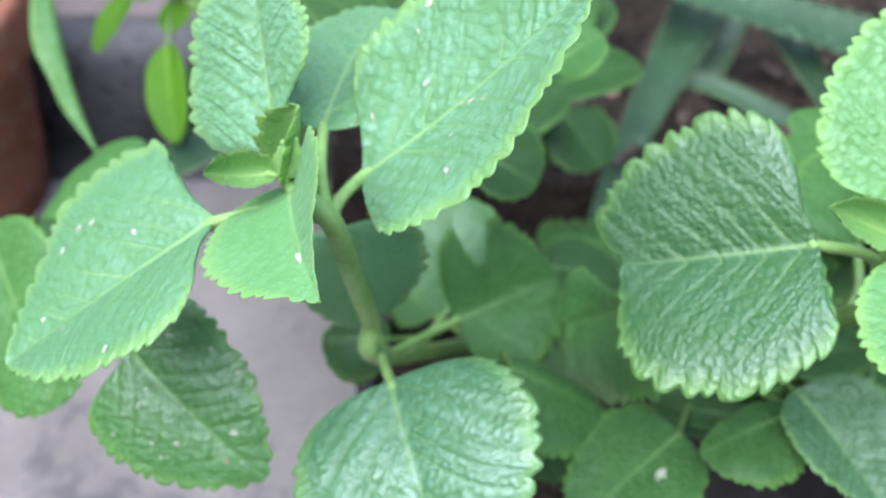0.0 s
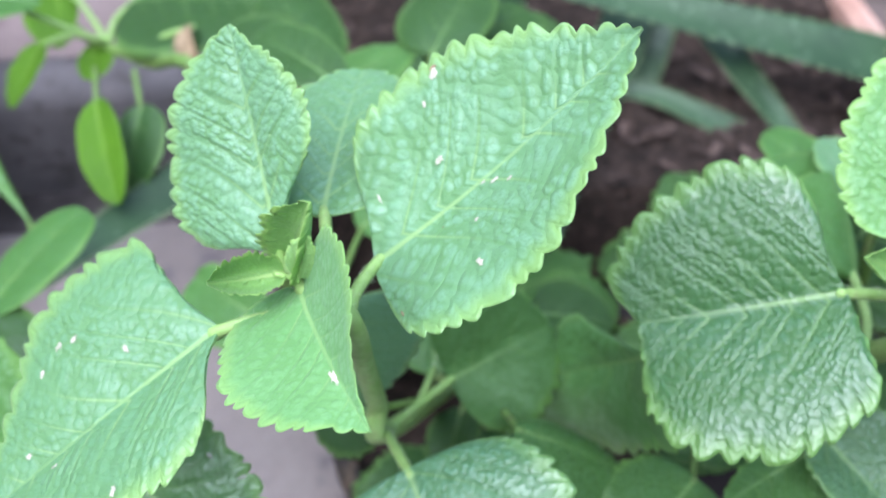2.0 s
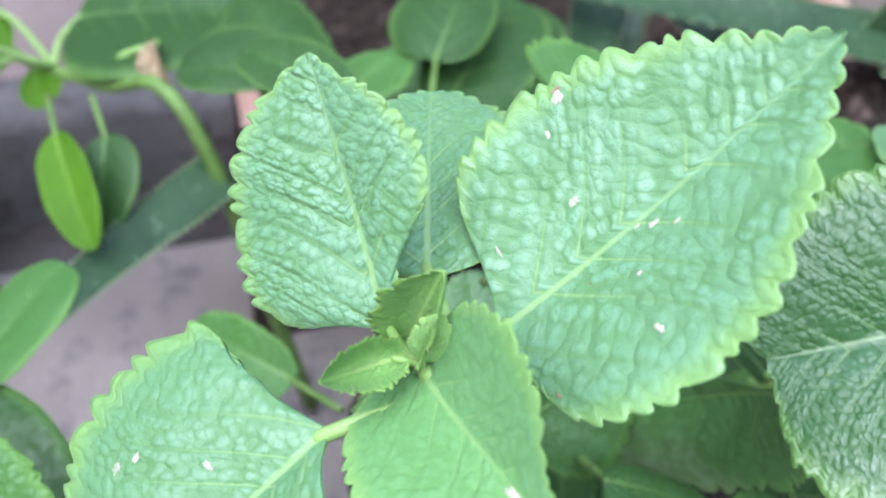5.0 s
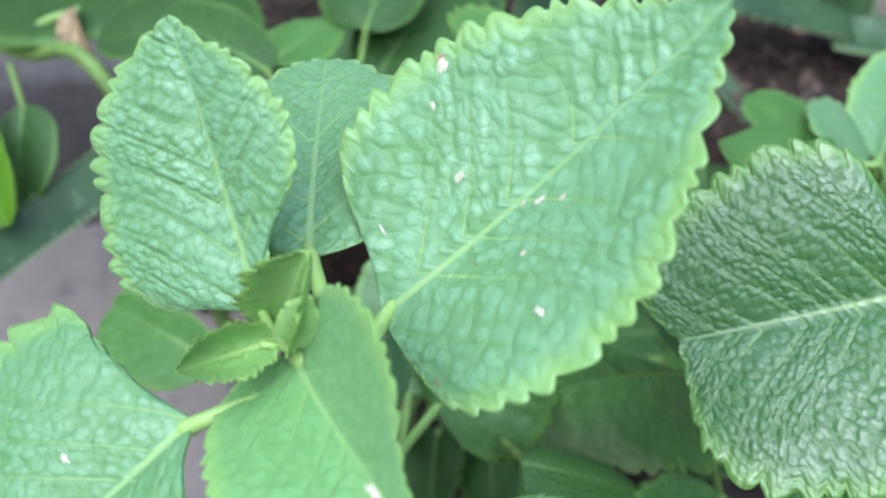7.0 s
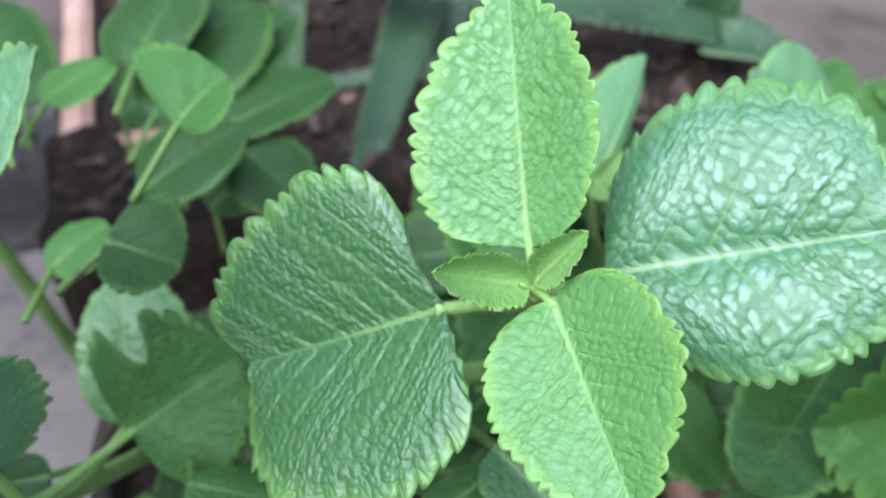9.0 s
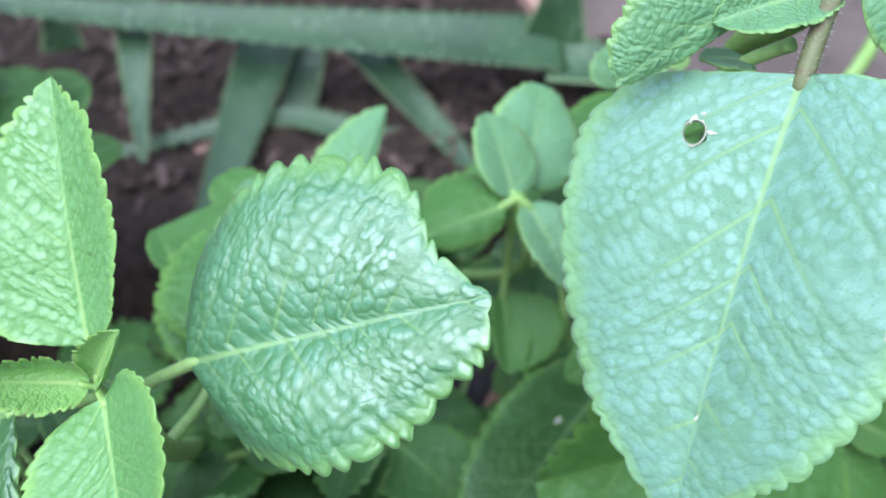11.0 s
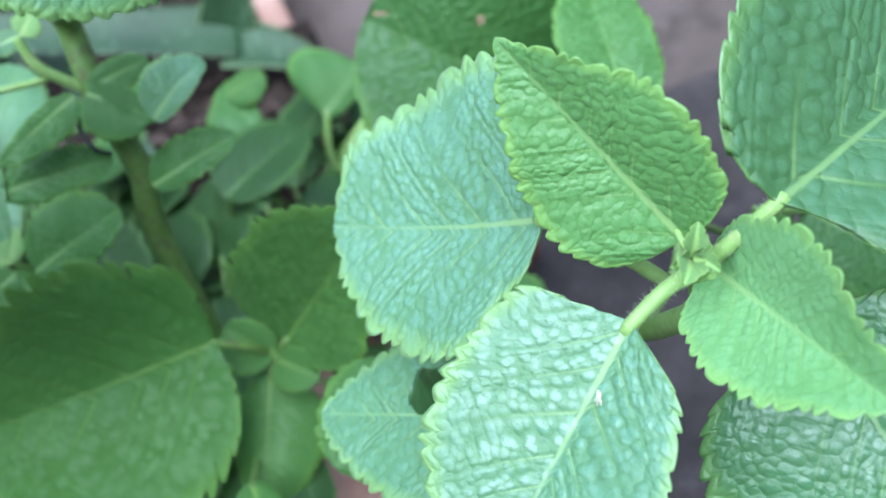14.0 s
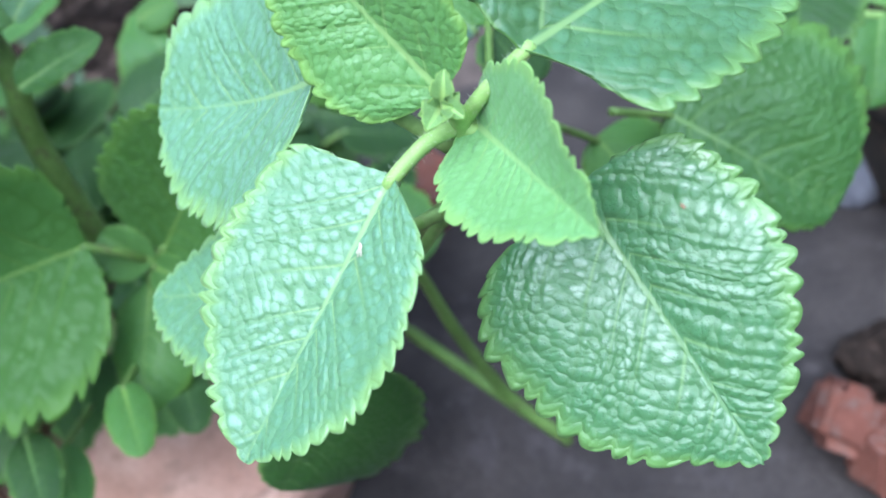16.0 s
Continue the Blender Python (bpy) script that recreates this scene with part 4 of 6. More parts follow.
borage_four = thing("borage_plant", None, "broad light green herb with large glossy quilted leaves", "plant", "borage plants")
tube("stem", [(0.4606, 0.0393, 0.3720), (0.4637, 0.0403, 0.3655), (0.4637, 0.0616, 0.3171), (0.4300, 0.2400, 0.1000)], [0.0014, 0.0025, 0.0035, 0.0045], STEM, borage_four, ridge=0.06)
leaf(borage_four, (0.4615, 0.0438, 0.3730), (0.4373, 0.0812, 0.4085), (0.4342, 0.0608, 0.3729), (0.4632, 0.0495, 0.4047), (0.4606, 0.0393, 0.3720), material=LEAF_FRESH, stalk=0.0008, teeth=16, cup=0.08, tooth=0.092, fine=8, cols=26, bend=0.004, rim=([(0.02, 0.15), (0.09, 0.28), (0.22, 0.35), (0.36, 0.36), (0.51, 0.33), (0.64, 0.27), (0.77, 0.19), (0.89, 0.10)], [(0.01, 0.15), (0.08, 0.28), (0.21, 0.34), (0.36, 0.37), (0.51, 0.35), (0.64, 0.28), (0.76, 0.19), (0.88, 0.10)]))
leaf(borage_four, (0.4667, 0.0416, 0.3647), (0.4714, -0.0097, 0.3776), (0.4736, 0.0266, 0.3897), (0.4488, 0.0176, 0.3630), (0.4606, 0.0393, 0.3720), material=LEAF_SOFT, stalk=0.0008, teeth=16, fuzz=80, tooth=0.092, cup=0.06, fine=8, cols=26, bend=0.006, rim=([(0.03, 0.14), (0.12, 0.26), (0.25, 0.32), (0.39, 0.37), (0.54, 0.35), (0.66, 0.27), (0.78, 0.18), (0.91, 0.11)], [(0.06, 0.13), (0.13, 0.25), (0.26, 0.30), (0.40, 0.33), (0.54, 0.32), (0.68, 0.27), (0.79, 0.19), (0.91, 0.10)]))
leaf(borage_four, (0.4465, 0.0377, 0.3606), (0.3947, 0.0098, 0.3189), (0.4346, -0.0001, 0.3507), (0.4095, 0.0499, 0.3485), (0.4637, 0.0403, 0.3655), material=LEAF_GLOSS, teeth=18, fuzz=220, cup=0.06, spots=[(0.445, 0.08, 0.0018, 0)], fine=8, cols=26, bend=0.004, rim=([(0.06, 0.14), (0.13, 0.26), (0.26, 0.33), (0.40, 0.38), (0.54, 0.37), (0.68, 0.32), (0.81, 0.23), (0.91, 0.12)], [(0.03, 0.17), (0.06, 0.33), (0.20, 0.40), (0.36, 0.42), (0.53, 0.42), (0.68, 0.36), (0.81, 0.26), (0.93, 0.14)]))
leaf(borage_four, (0.4390, 0.0632, 0.3716), (0.3980, 0.1185, 0.3359), (0.4044, 0.0636, 0.3447), (0.4346, 0.1066, 0.3765), (0.4637, 0.0500, 0.3500), material=LEAF_GLOSS, teeth=18, cup=0.06, fine=8, cols=26, bend=-0.072, rim=([(0.03, 0.15), (0.15, 0.26), (0.23, 0.40), (0.37, 0.44), (0.53, 0.42), (0.68, 0.37), (0.81, 0.27), (0.92, 0.15)], [(0.03, 0.19), (0.08, 0.37), (0.19, 0.51), (0.36, 0.54), (0.54, 0.49), (0.71, 0.41), (0.89, 0.34), (0.97, 0.18)]))
leaf(borage_four, (0.4781, 0.0373, 0.3818), (0.5732, 0.0730, 0.3779), (0.5072, 0.0785, 0.4094), (0.5299, 0.0140, 0.3730), (0.4637, 0.0403, 0.3655), material=LEAF_DARK_SHADE, teeth=18, fuzz=160, cup=0.06, fine=8, cols=26, bend=0.021, rim=([(-0.04, 0.15), (0.03, 0.28), (0.16, 0.38), (0.31, 0.40), (0.47, 0.37), (0.61, 0.29), (0.73, 0.19), (0.87, 0.09)], [(0.05, 0.12), (0.08, 0.27), (0.20, 0.31), (0.34, 0.31), (0.48, 0.28), (0.62, 0.22), (0.75, 0.15), (0.87, 0.07)]))
leaf(borage_four, (0.4837, 0.0262, 0.3498), (0.4974, -0.0348, 0.3161), (0.5121, -0.0020, 0.3527), (0.4653, 0.0048, 0.3212), (0.4637, 0.0403, 0.3655), material=LEAF_BLUE, teeth=18, cup=0.06, spots=[(0.405, 0.56, 0.0008, 1)], fine=8, cols=26, bend=0.000, rim=([(0.00, 0.18), (0.05, 0.34), (0.18, 0.41), (0.34, 0.44), (0.50, 0.42), (0.65, 0.35), (0.79, 0.25), (0.90, 0.13)], [(0.03, 0.18), (0.05, 0.36), (0.16, 0.50), (0.33, 0.55), (0.50, 0.51), (0.67, 0.45), (0.81, 0.32), (0.91, 0.17)]))
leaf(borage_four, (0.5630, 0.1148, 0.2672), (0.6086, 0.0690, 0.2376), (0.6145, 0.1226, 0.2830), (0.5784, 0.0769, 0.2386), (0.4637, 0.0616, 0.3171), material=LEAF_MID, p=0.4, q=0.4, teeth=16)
leaf(borage_four, (0.4213, 0.0703, 0.2568), (0.3879, 0.0580, 0.2142), (0.3878, 0.0672, 0.2350), (0.4441, 0.0702, 0.2347), (0.4637, 0.0616, 0.3171), material=LEAF_DEEP, p=0.4, q=0.4, teeth=14)
leaf(borage_four, (0.4240, 0.0459, 0.3263), (0.3771, 0.0887, 0.2946), (0.3863, 0.0531, 0.3035), (0.4086, 0.0865, 0.3156), (0.4637, 0.0616, 0.3171), material=LEAF_GLOSS, teeth=16, cols=16, fine=8, spots=[(0.465, -0.35, 0.0012, 1), (0.175, -0.72, 0.001, 0)], holes=[(0.60, -0.22, 0.0075), (0.42, 0.55, 0.0025)], bend=-0.012, rim=([(0.01, 0.15), (0.05, 0.27), (0.17, 0.34), (0.33, 0.36), (0.50, 0.34), (0.66, 0.28), (0.80, 0.20), (0.92, 0.11)], [(0.01, 0.15), (0.05, 0.27), (0.17, 0.34), (0.33, 0.36), (0.50, 0.34), (0.66, 0.28), (0.80, 0.20), (0.92, 0.11)]))
leaf(borage_four, (0.4595, 0.0382, 0.3735), (0.4546, 0.0366, 0.3751), (0.4580, 0.0351, 0.3731), (0.4582, 0.0382, 0.3767), None, material=LEAF_BUD, p=0.45, q=0.45, teeth=6, cols=7, tooth=0.16, bend=0.12)
leaf(borage_four, (0.4603, 0.0381, 0.3749), (0.4619, 0.0402, 0.3811), (0.4582, 0.0392, 0.3780), (0.4624, 0.0366, 0.3778), None, material=LEAF_BUD, p=0.45, q=0.45, teeth=6, cols=7, tooth=0.16, bend=0.12)
leaf(borage_four, (0.4600, 0.0366, 0.3749), (0.4622, 0.0316, 0.3750), (0.4623, 0.0353, 0.3768), (0.4586, 0.0336, 0.3752), None, material=LEAF_BUD, p=0.45, q=0.45, teeth=6, cols=7, tooth=0.16, bend=0.12)
leaf(borage_four, (0.4596, 0.0379, 0.3732), (0.4544, 0.0319, 0.3751), (0.4604, 0.0332, 0.3747), (0.4559, 0.0377, 0.3766), None, material=LEAF_BUD, p=0.45, q=0.45, teeth=6, cols=7, tooth=0.16, bend=0.12)
leaf(borage_four, (0.4604, 0.0376, 0.3745), (0.4633, 0.0367, 0.3770), (0.4604, 0.0374, 0.3768), (0.4618, 0.0357, 0.3746), None, material=LEAF_BUD, p=0.45, q=0.45, teeth=6, cols=7, tooth=0.16, bend=0.12)
leaf(borage_four, (0.4596, 0.0369, 0.3751), (0.4610, 0.0347, 0.3761), (0.4598, 0.0364, 0.3768), (0.4593, 0.0352, 0.3747), None, material=LEAF_BUD, p=0.45, q=0.45, teeth=6, cols=7, tooth=0.16, bend=0.12)

borage_five = thing("borage_plant", None, "low dark green herb shaded by taller leaves", "plant", "borage plants")
tube("stem", [(0.3647, 0.1672, 0.2296), (0.3621, 0.1687, 0.1634), (0.3800, 0.2200, 0.1000)], [0.002, 0.003, 0.004], STEM, borage_five)
leaf(borage_five, (0.3482, 0.1623, 0.2551), (0.2428, 0.1725, 0.2404), (0.3062, 0.1315, 0.2245), (0.3019, 0.1810, 0.2892), (0.3647, 0.1672, 0.2296), material=LEAF_DULL, teeth=17, tooth=0.15, stalk_material=STEM_OLIVE, cup=0.06, relief=0.0005, fine=8, cols=26, bend=0.041, rim=([(-0.01, 0.18), (0.04, 0.35), (0.18, 0.47), (0.35, 0.51), (0.53, 0.49), (0.70, 0.42), (0.85, 0.32), (0.95, 0.18)], [(-0.01, 0.16), (-0.00, 0.31), (0.13, 0.39), (0.29, 0.46), (0.46, 0.45), (0.62, 0.37), (0.75, 0.25), (0.88, 0.13)]))
leaf(borage_five, (0.3705, 0.1664, 0.2352), (0.4140, 0.1477, 0.3056), (0.3655, 0.1765, 0.2819), (0.3965, 0.1289, 0.2501), (0.3647, 0.1672, 0.2296), material=LEAF_DULL, teeth=13, tooth=0.11, stalk_material=STEM_OLIVE, cup=0.06, relief=0.0005, fine=8, cols=26, bend=-0.014, rim=([(0.03, 0.16), (0.09, 0.30), (0.22, 0.38), (0.38, 0.40), (0.54, 0.40), (0.69, 0.35), (0.82, 0.27), (0.91, 0.14)], [(0.04, 0.14), (0.13, 0.25), (0.25, 0.32), (0.39, 0.35), (0.53, 0.31), (0.66, 0.25), (0.78, 0.17), (0.90, 0.10)]))
leaf(borage_five, (0.3613, 0.1625, 0.2248), (0.3419, 0.1220, 0.1990), (0.3397, 0.1508, 0.2101), (0.3732, 0.1383, 0.2064), (0.3647, 0.1672, 0.2296), material=LEAF_FLAT, p=0.4, q=0.5, teeth=12, stalk_material=STEM_OLIVE, relief=0.0005)
leaf(borage_five, (0.3658, 0.1641, 0.2339), (0.3504, 0.1747, 0.2465), (0.3644, 0.1712, 0.2465), (0.3535, 0.1587, 0.2333), (0.3647, 0.1672, 0.2296), material=LEAF_FLAT, p=0.5, q=0.5, teeth=10, cols=6, stalk_material=STEM_OLIVE, relief=0.0005)
leaf(borage_five, (0.3650, 0.1626, 0.2324), (0.3786, 0.1485, 0.2298), (0.3771, 0.1578, 0.2375), (0.3656, 0.1489, 0.2274), (0.3647, 0.1672, 0.2296), material=LEAF_FLAT, p=0.5, q=0.5, teeth=10, cols=6, stalk_material=STEM_OLIVE, relief=0.0005)
leaf(borage_two, (0.0620, 0.1843, 0.3219), (0.0379, 0.2376, 0.2320), (0.0660, 0.1724, 0.2626), (0.0560, 0.2428, 0.3070), (0.1100, 0.3200, 0.1000), material=LEAF_DARK, teeth=15, cup=0.1, label="darker leaf with brown eaten edge", fine=8, cols=26, bend=-0.128, rim=([(0.07, 0.13), (0.17, 0.25), (0.30, 0.31), (0.45, 0.32), (0.60, 0.33), (0.75, 0.31), (0.89, 0.25), (1.00, 0.15)], [(0.13, 0.01), (0.25, 0.01), (0.38, 0.03), (0.50, 0.09), (0.61, 0.15), (0.72, 0.21), (0.84, 0.19), (0.94, 0.12)]))
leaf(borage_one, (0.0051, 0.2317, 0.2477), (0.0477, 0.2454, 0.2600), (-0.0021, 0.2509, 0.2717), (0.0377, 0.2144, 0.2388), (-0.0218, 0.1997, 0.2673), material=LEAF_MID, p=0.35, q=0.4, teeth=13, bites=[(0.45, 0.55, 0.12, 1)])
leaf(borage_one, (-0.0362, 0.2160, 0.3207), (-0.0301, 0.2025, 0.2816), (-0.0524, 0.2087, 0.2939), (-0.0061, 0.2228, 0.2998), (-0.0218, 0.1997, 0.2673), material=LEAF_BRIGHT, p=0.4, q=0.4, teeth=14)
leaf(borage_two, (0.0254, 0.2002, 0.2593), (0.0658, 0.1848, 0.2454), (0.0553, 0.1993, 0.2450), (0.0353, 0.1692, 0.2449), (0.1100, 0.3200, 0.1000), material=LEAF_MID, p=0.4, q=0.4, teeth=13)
leaf(borage_two, (0.0908, 0.1789, 0.2469), (0.0487, 0.1459, 0.2373), (0.0604, 0.1856, 0.2461), (0.0940, 0.1520, 0.2428), (0.1100, 0.3200, 0.1000), material=LEAF_MID, p=0.35, q=0.4, teeth=14, label="shaded leaf with pale spots", spots=[(0.5, 0.3, 0.003, 0)])
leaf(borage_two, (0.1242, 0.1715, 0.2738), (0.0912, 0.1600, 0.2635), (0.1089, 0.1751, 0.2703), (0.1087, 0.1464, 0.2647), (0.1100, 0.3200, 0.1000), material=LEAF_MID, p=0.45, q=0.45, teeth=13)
leaf(borage_two, (0.1232, 0.1744, 0.2831), (0.1455, 0.1382, 0.2707), (0.1503, 0.1716, 0.2874), (0.1258, 0.1438, 0.2758), (0.1100, 0.3200, 0.1000), material=LEAF_DARK_SHADE, p=0.35, q=0.4, teeth=13)
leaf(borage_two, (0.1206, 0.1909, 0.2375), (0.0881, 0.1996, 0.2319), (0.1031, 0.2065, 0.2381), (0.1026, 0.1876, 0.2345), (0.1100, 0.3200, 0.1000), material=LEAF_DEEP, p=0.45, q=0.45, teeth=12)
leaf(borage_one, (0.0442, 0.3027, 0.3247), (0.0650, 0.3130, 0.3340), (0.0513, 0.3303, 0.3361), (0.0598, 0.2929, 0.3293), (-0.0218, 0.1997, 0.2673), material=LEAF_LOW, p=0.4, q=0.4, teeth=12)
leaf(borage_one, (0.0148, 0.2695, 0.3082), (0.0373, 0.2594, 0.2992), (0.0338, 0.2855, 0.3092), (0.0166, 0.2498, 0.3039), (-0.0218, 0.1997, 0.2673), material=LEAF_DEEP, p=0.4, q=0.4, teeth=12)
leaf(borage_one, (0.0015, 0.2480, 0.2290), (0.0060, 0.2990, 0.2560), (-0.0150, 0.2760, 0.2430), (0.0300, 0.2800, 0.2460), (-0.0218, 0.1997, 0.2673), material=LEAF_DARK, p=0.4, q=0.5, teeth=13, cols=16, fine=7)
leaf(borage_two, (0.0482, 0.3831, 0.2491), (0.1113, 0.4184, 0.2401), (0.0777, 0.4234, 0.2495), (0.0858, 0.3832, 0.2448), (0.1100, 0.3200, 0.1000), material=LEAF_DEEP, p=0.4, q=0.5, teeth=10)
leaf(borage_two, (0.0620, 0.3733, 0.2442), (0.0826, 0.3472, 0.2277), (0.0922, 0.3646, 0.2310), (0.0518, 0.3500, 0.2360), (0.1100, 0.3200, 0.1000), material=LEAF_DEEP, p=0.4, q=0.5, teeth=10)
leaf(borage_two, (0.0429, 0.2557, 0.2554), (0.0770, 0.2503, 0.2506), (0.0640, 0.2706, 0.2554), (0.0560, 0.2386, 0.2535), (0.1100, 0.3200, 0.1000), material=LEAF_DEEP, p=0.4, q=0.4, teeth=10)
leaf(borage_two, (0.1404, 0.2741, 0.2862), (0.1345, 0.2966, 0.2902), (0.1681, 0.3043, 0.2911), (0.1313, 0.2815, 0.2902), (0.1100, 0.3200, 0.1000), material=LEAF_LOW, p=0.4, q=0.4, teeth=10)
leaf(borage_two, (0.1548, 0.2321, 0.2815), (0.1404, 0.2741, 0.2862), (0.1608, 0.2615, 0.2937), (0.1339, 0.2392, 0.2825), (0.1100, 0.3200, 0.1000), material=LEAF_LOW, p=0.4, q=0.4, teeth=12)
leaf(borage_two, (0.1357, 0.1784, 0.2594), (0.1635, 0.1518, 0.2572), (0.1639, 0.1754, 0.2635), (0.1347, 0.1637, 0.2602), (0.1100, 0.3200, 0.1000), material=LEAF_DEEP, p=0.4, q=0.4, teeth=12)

wild_herb = thing("wild_herb", None, "slender weedy herb with smooth drooping leaves", "plant")
tube("stem", [(-0.2175, 0.6243, 0.2225), (-0.1974, 0.5586, 0.2073), (-0.1426, 0.4918, 0.2237), (-0.0968, 0.4374, 0.2362), (-0.0600, 0.4000, 0.0200)], [0.0025, 0.003, 0.0035, 0.004, 0.005], STEM_OLIVE, wild_herb)
leaf(wild_herb, (-0.1589, 0.4351, 0.2421), (-0.1465, 0.3784, 0.2179), (-0.1664, 0.4078, 0.2309), (-0.1403, 0.3952, 0.2330), (-0.1680, 0.5203, 0.2182), material=LEAF_WEED, tooth=0.0, teeth=8, veins=6, relief=0.0003, p=0.5, q=0.5)
leaf(wild_herb, (-0.1382, 0.4426, 0.2306), (-0.1463, 0.3978, 0.2032), (-0.1538, 0.4294, 0.2168), (-0.1228, 0.4201, 0.2260), (-0.1680, 0.5203, 0.2182), material=LEAF_DEEP, tooth=0.0, teeth=8, veins=6, relief=0.0003, p=0.5, q=0.7)
leaf(wild_herb, (-0.2107, 0.5360, 0.2119), (-0.2312, 0.4995, 0.1893), (-0.2314, 0.5266, 0.2002), (-0.2099, 0.5148, 0.2065), (-0.1680, 0.5203, 0.2182), material=LEAF_WEED, tooth=0.0, teeth=8, veins=6, relief=0.0003, p=0.5, q=0.7)
leaf(wild_herb, (-0.1532, 0.5468, 0.2308), (-0.0647, 0.5054, 0.2483), (-0.1025, 0.5588, 0.2497), (-0.1270, 0.4726, 0.2360), (-0.1680, 0.5203, 0.2182), material=LEAF_DEEP, tooth=0.0, teeth=8, veins=6, relief=0.0003, p=0.4, q=0.4)
leaf(wild_herb, (-0.2076, 0.5879, 0.2185), (-0.2035, 0.5406, 0.2036), (-0.2282, 0.5692, 0.2119), (-0.1935, 0.5606, 0.2097), (-0.1680, 0.5203, 0.2182), material=LEAF_WEED, tooth=0.0, teeth=8, veins=6, relief=0.0003, p=0.5, q=0.6)
leaf(wild_herb, (-0.1802, 0.5308, 0.2121), (-0.1773, 0.5055, 0.2033), (-0.1878, 0.5270, 0.2074), (-0.1638, 0.5146, 0.2136), (-0.1680, 0.5203, 0.2182), material=LEAF_WEED, tooth=0.0, teeth=8, veins=6, relief=0.0003, p=0.5, q=0.5)
leaf(wild_herb, (-0.2246, 0.5149, 0.2584), (-0.1942, 0.5074, 0.2565), (-0.2073, 0.5237, 0.2691), (-0.2074, 0.4952, 0.2570), (-0.1680, 0.5203, 0.2182), material=LEAF_LOW, tooth=0.0, teeth=8, veins=6, relief=0.0003)
leaf(borage_one, (-0.1934, 0.3000, 0.2311), (-0.1506, 0.3443, 0.2492), (-0.1806, 0.3363, 0.2382), (-0.1518, 0.3116, 0.2468), (0.0300, 0.3300, 0.1000), material=LEAF_LOW, p=0.5, q=0.35, tooth=0.0, teeth=8, veins=7, relief=0.0004)
leaf(borage_one, (-0.2085, 0.2998, 0.2300), (-0.1651, 0.2285, 0.2135), (-0.1705, 0.2969, 0.2335), (-0.2082, 0.2540, 0.2160), (0.0300, 0.3300, 0.1000), material=LEAF_DEEP, p=0.4, q=0.4, tooth=0.01, teeth=10)
leaf(borage_one, (-0.1809, 0.2477, 0.2886), (-0.1390, 0.1788, 0.2670), (-0.1266, 0.1903, 0.2773), (-0.1846, 0.2051, 0.2637), (0.0300, 0.3300, 0.1000), material=LEAF_LOW, p=0.4, q=0.4, teeth=14)
leaf(borage_one, (-0.1946, 0.3844, 0.1964), (-0.2342, 0.4794, 0.2550), (-0.2400, 0.4534, 0.2420), (-0.2262, 0.4510, 0.2290), (-0.2500, 0.4500, 0.0500), material=LEAF_FLAT, p=1.1, q=0.3, tooth=0.0, teeth=8, veins=6, relief=0.0003, bend=-0.05)
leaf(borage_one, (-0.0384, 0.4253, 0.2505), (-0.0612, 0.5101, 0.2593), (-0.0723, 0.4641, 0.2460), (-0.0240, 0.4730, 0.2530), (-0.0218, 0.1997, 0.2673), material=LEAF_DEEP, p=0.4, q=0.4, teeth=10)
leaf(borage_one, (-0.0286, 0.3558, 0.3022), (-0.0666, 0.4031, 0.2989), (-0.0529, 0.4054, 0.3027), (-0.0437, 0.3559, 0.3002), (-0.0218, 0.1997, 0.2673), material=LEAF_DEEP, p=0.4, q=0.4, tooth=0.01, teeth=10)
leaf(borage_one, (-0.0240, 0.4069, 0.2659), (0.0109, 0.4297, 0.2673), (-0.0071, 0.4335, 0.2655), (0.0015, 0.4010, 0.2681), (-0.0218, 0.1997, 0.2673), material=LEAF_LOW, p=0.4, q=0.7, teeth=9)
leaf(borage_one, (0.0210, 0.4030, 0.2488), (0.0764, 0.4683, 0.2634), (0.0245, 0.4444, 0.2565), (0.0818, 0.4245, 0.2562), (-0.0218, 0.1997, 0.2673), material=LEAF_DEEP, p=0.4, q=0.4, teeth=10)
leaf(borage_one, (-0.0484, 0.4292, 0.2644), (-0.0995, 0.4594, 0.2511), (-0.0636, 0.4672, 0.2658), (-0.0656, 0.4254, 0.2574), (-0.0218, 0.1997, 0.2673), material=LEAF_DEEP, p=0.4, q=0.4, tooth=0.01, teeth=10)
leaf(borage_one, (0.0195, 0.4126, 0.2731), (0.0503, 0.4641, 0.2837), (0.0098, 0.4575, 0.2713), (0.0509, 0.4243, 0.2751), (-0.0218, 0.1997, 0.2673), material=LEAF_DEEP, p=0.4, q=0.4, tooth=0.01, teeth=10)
leaf(borage_one, (-0.0250, 0.3186, 0.2479), (0.0010, 0.3330, 0.2533), (-0.0146, 0.3372, 0.2524), (-0.0029, 0.3144, 0.2505), (-0.0218, 0.1997, 0.2673), material=LEAF_LOW, p=0.4, q=0.4, teeth=10)
leaf(borage_one, (-0.0680, 0.2909, 0.2143), (-0.1064, 0.3314, 0.2100), (-0.0821, 0.3206, 0.2210), (-0.1020, 0.2929, 0.2068), (-0.0218, 0.1997, 0.2673), material=LEAF_LOW, p=0.4, q=0.4, teeth=10)
leaf(borage_one, (-0.0217, 0.2203, 0.2504), (-0.0508, 0.2262, 0.2423), (-0.0389, 0.2333, 0.2487), (-0.0356, 0.2065, 0.2381), (0.0300, 0.3300, 0.1000), material=LEAF_DEEP, p=0.4, q=0.4, teeth=10)

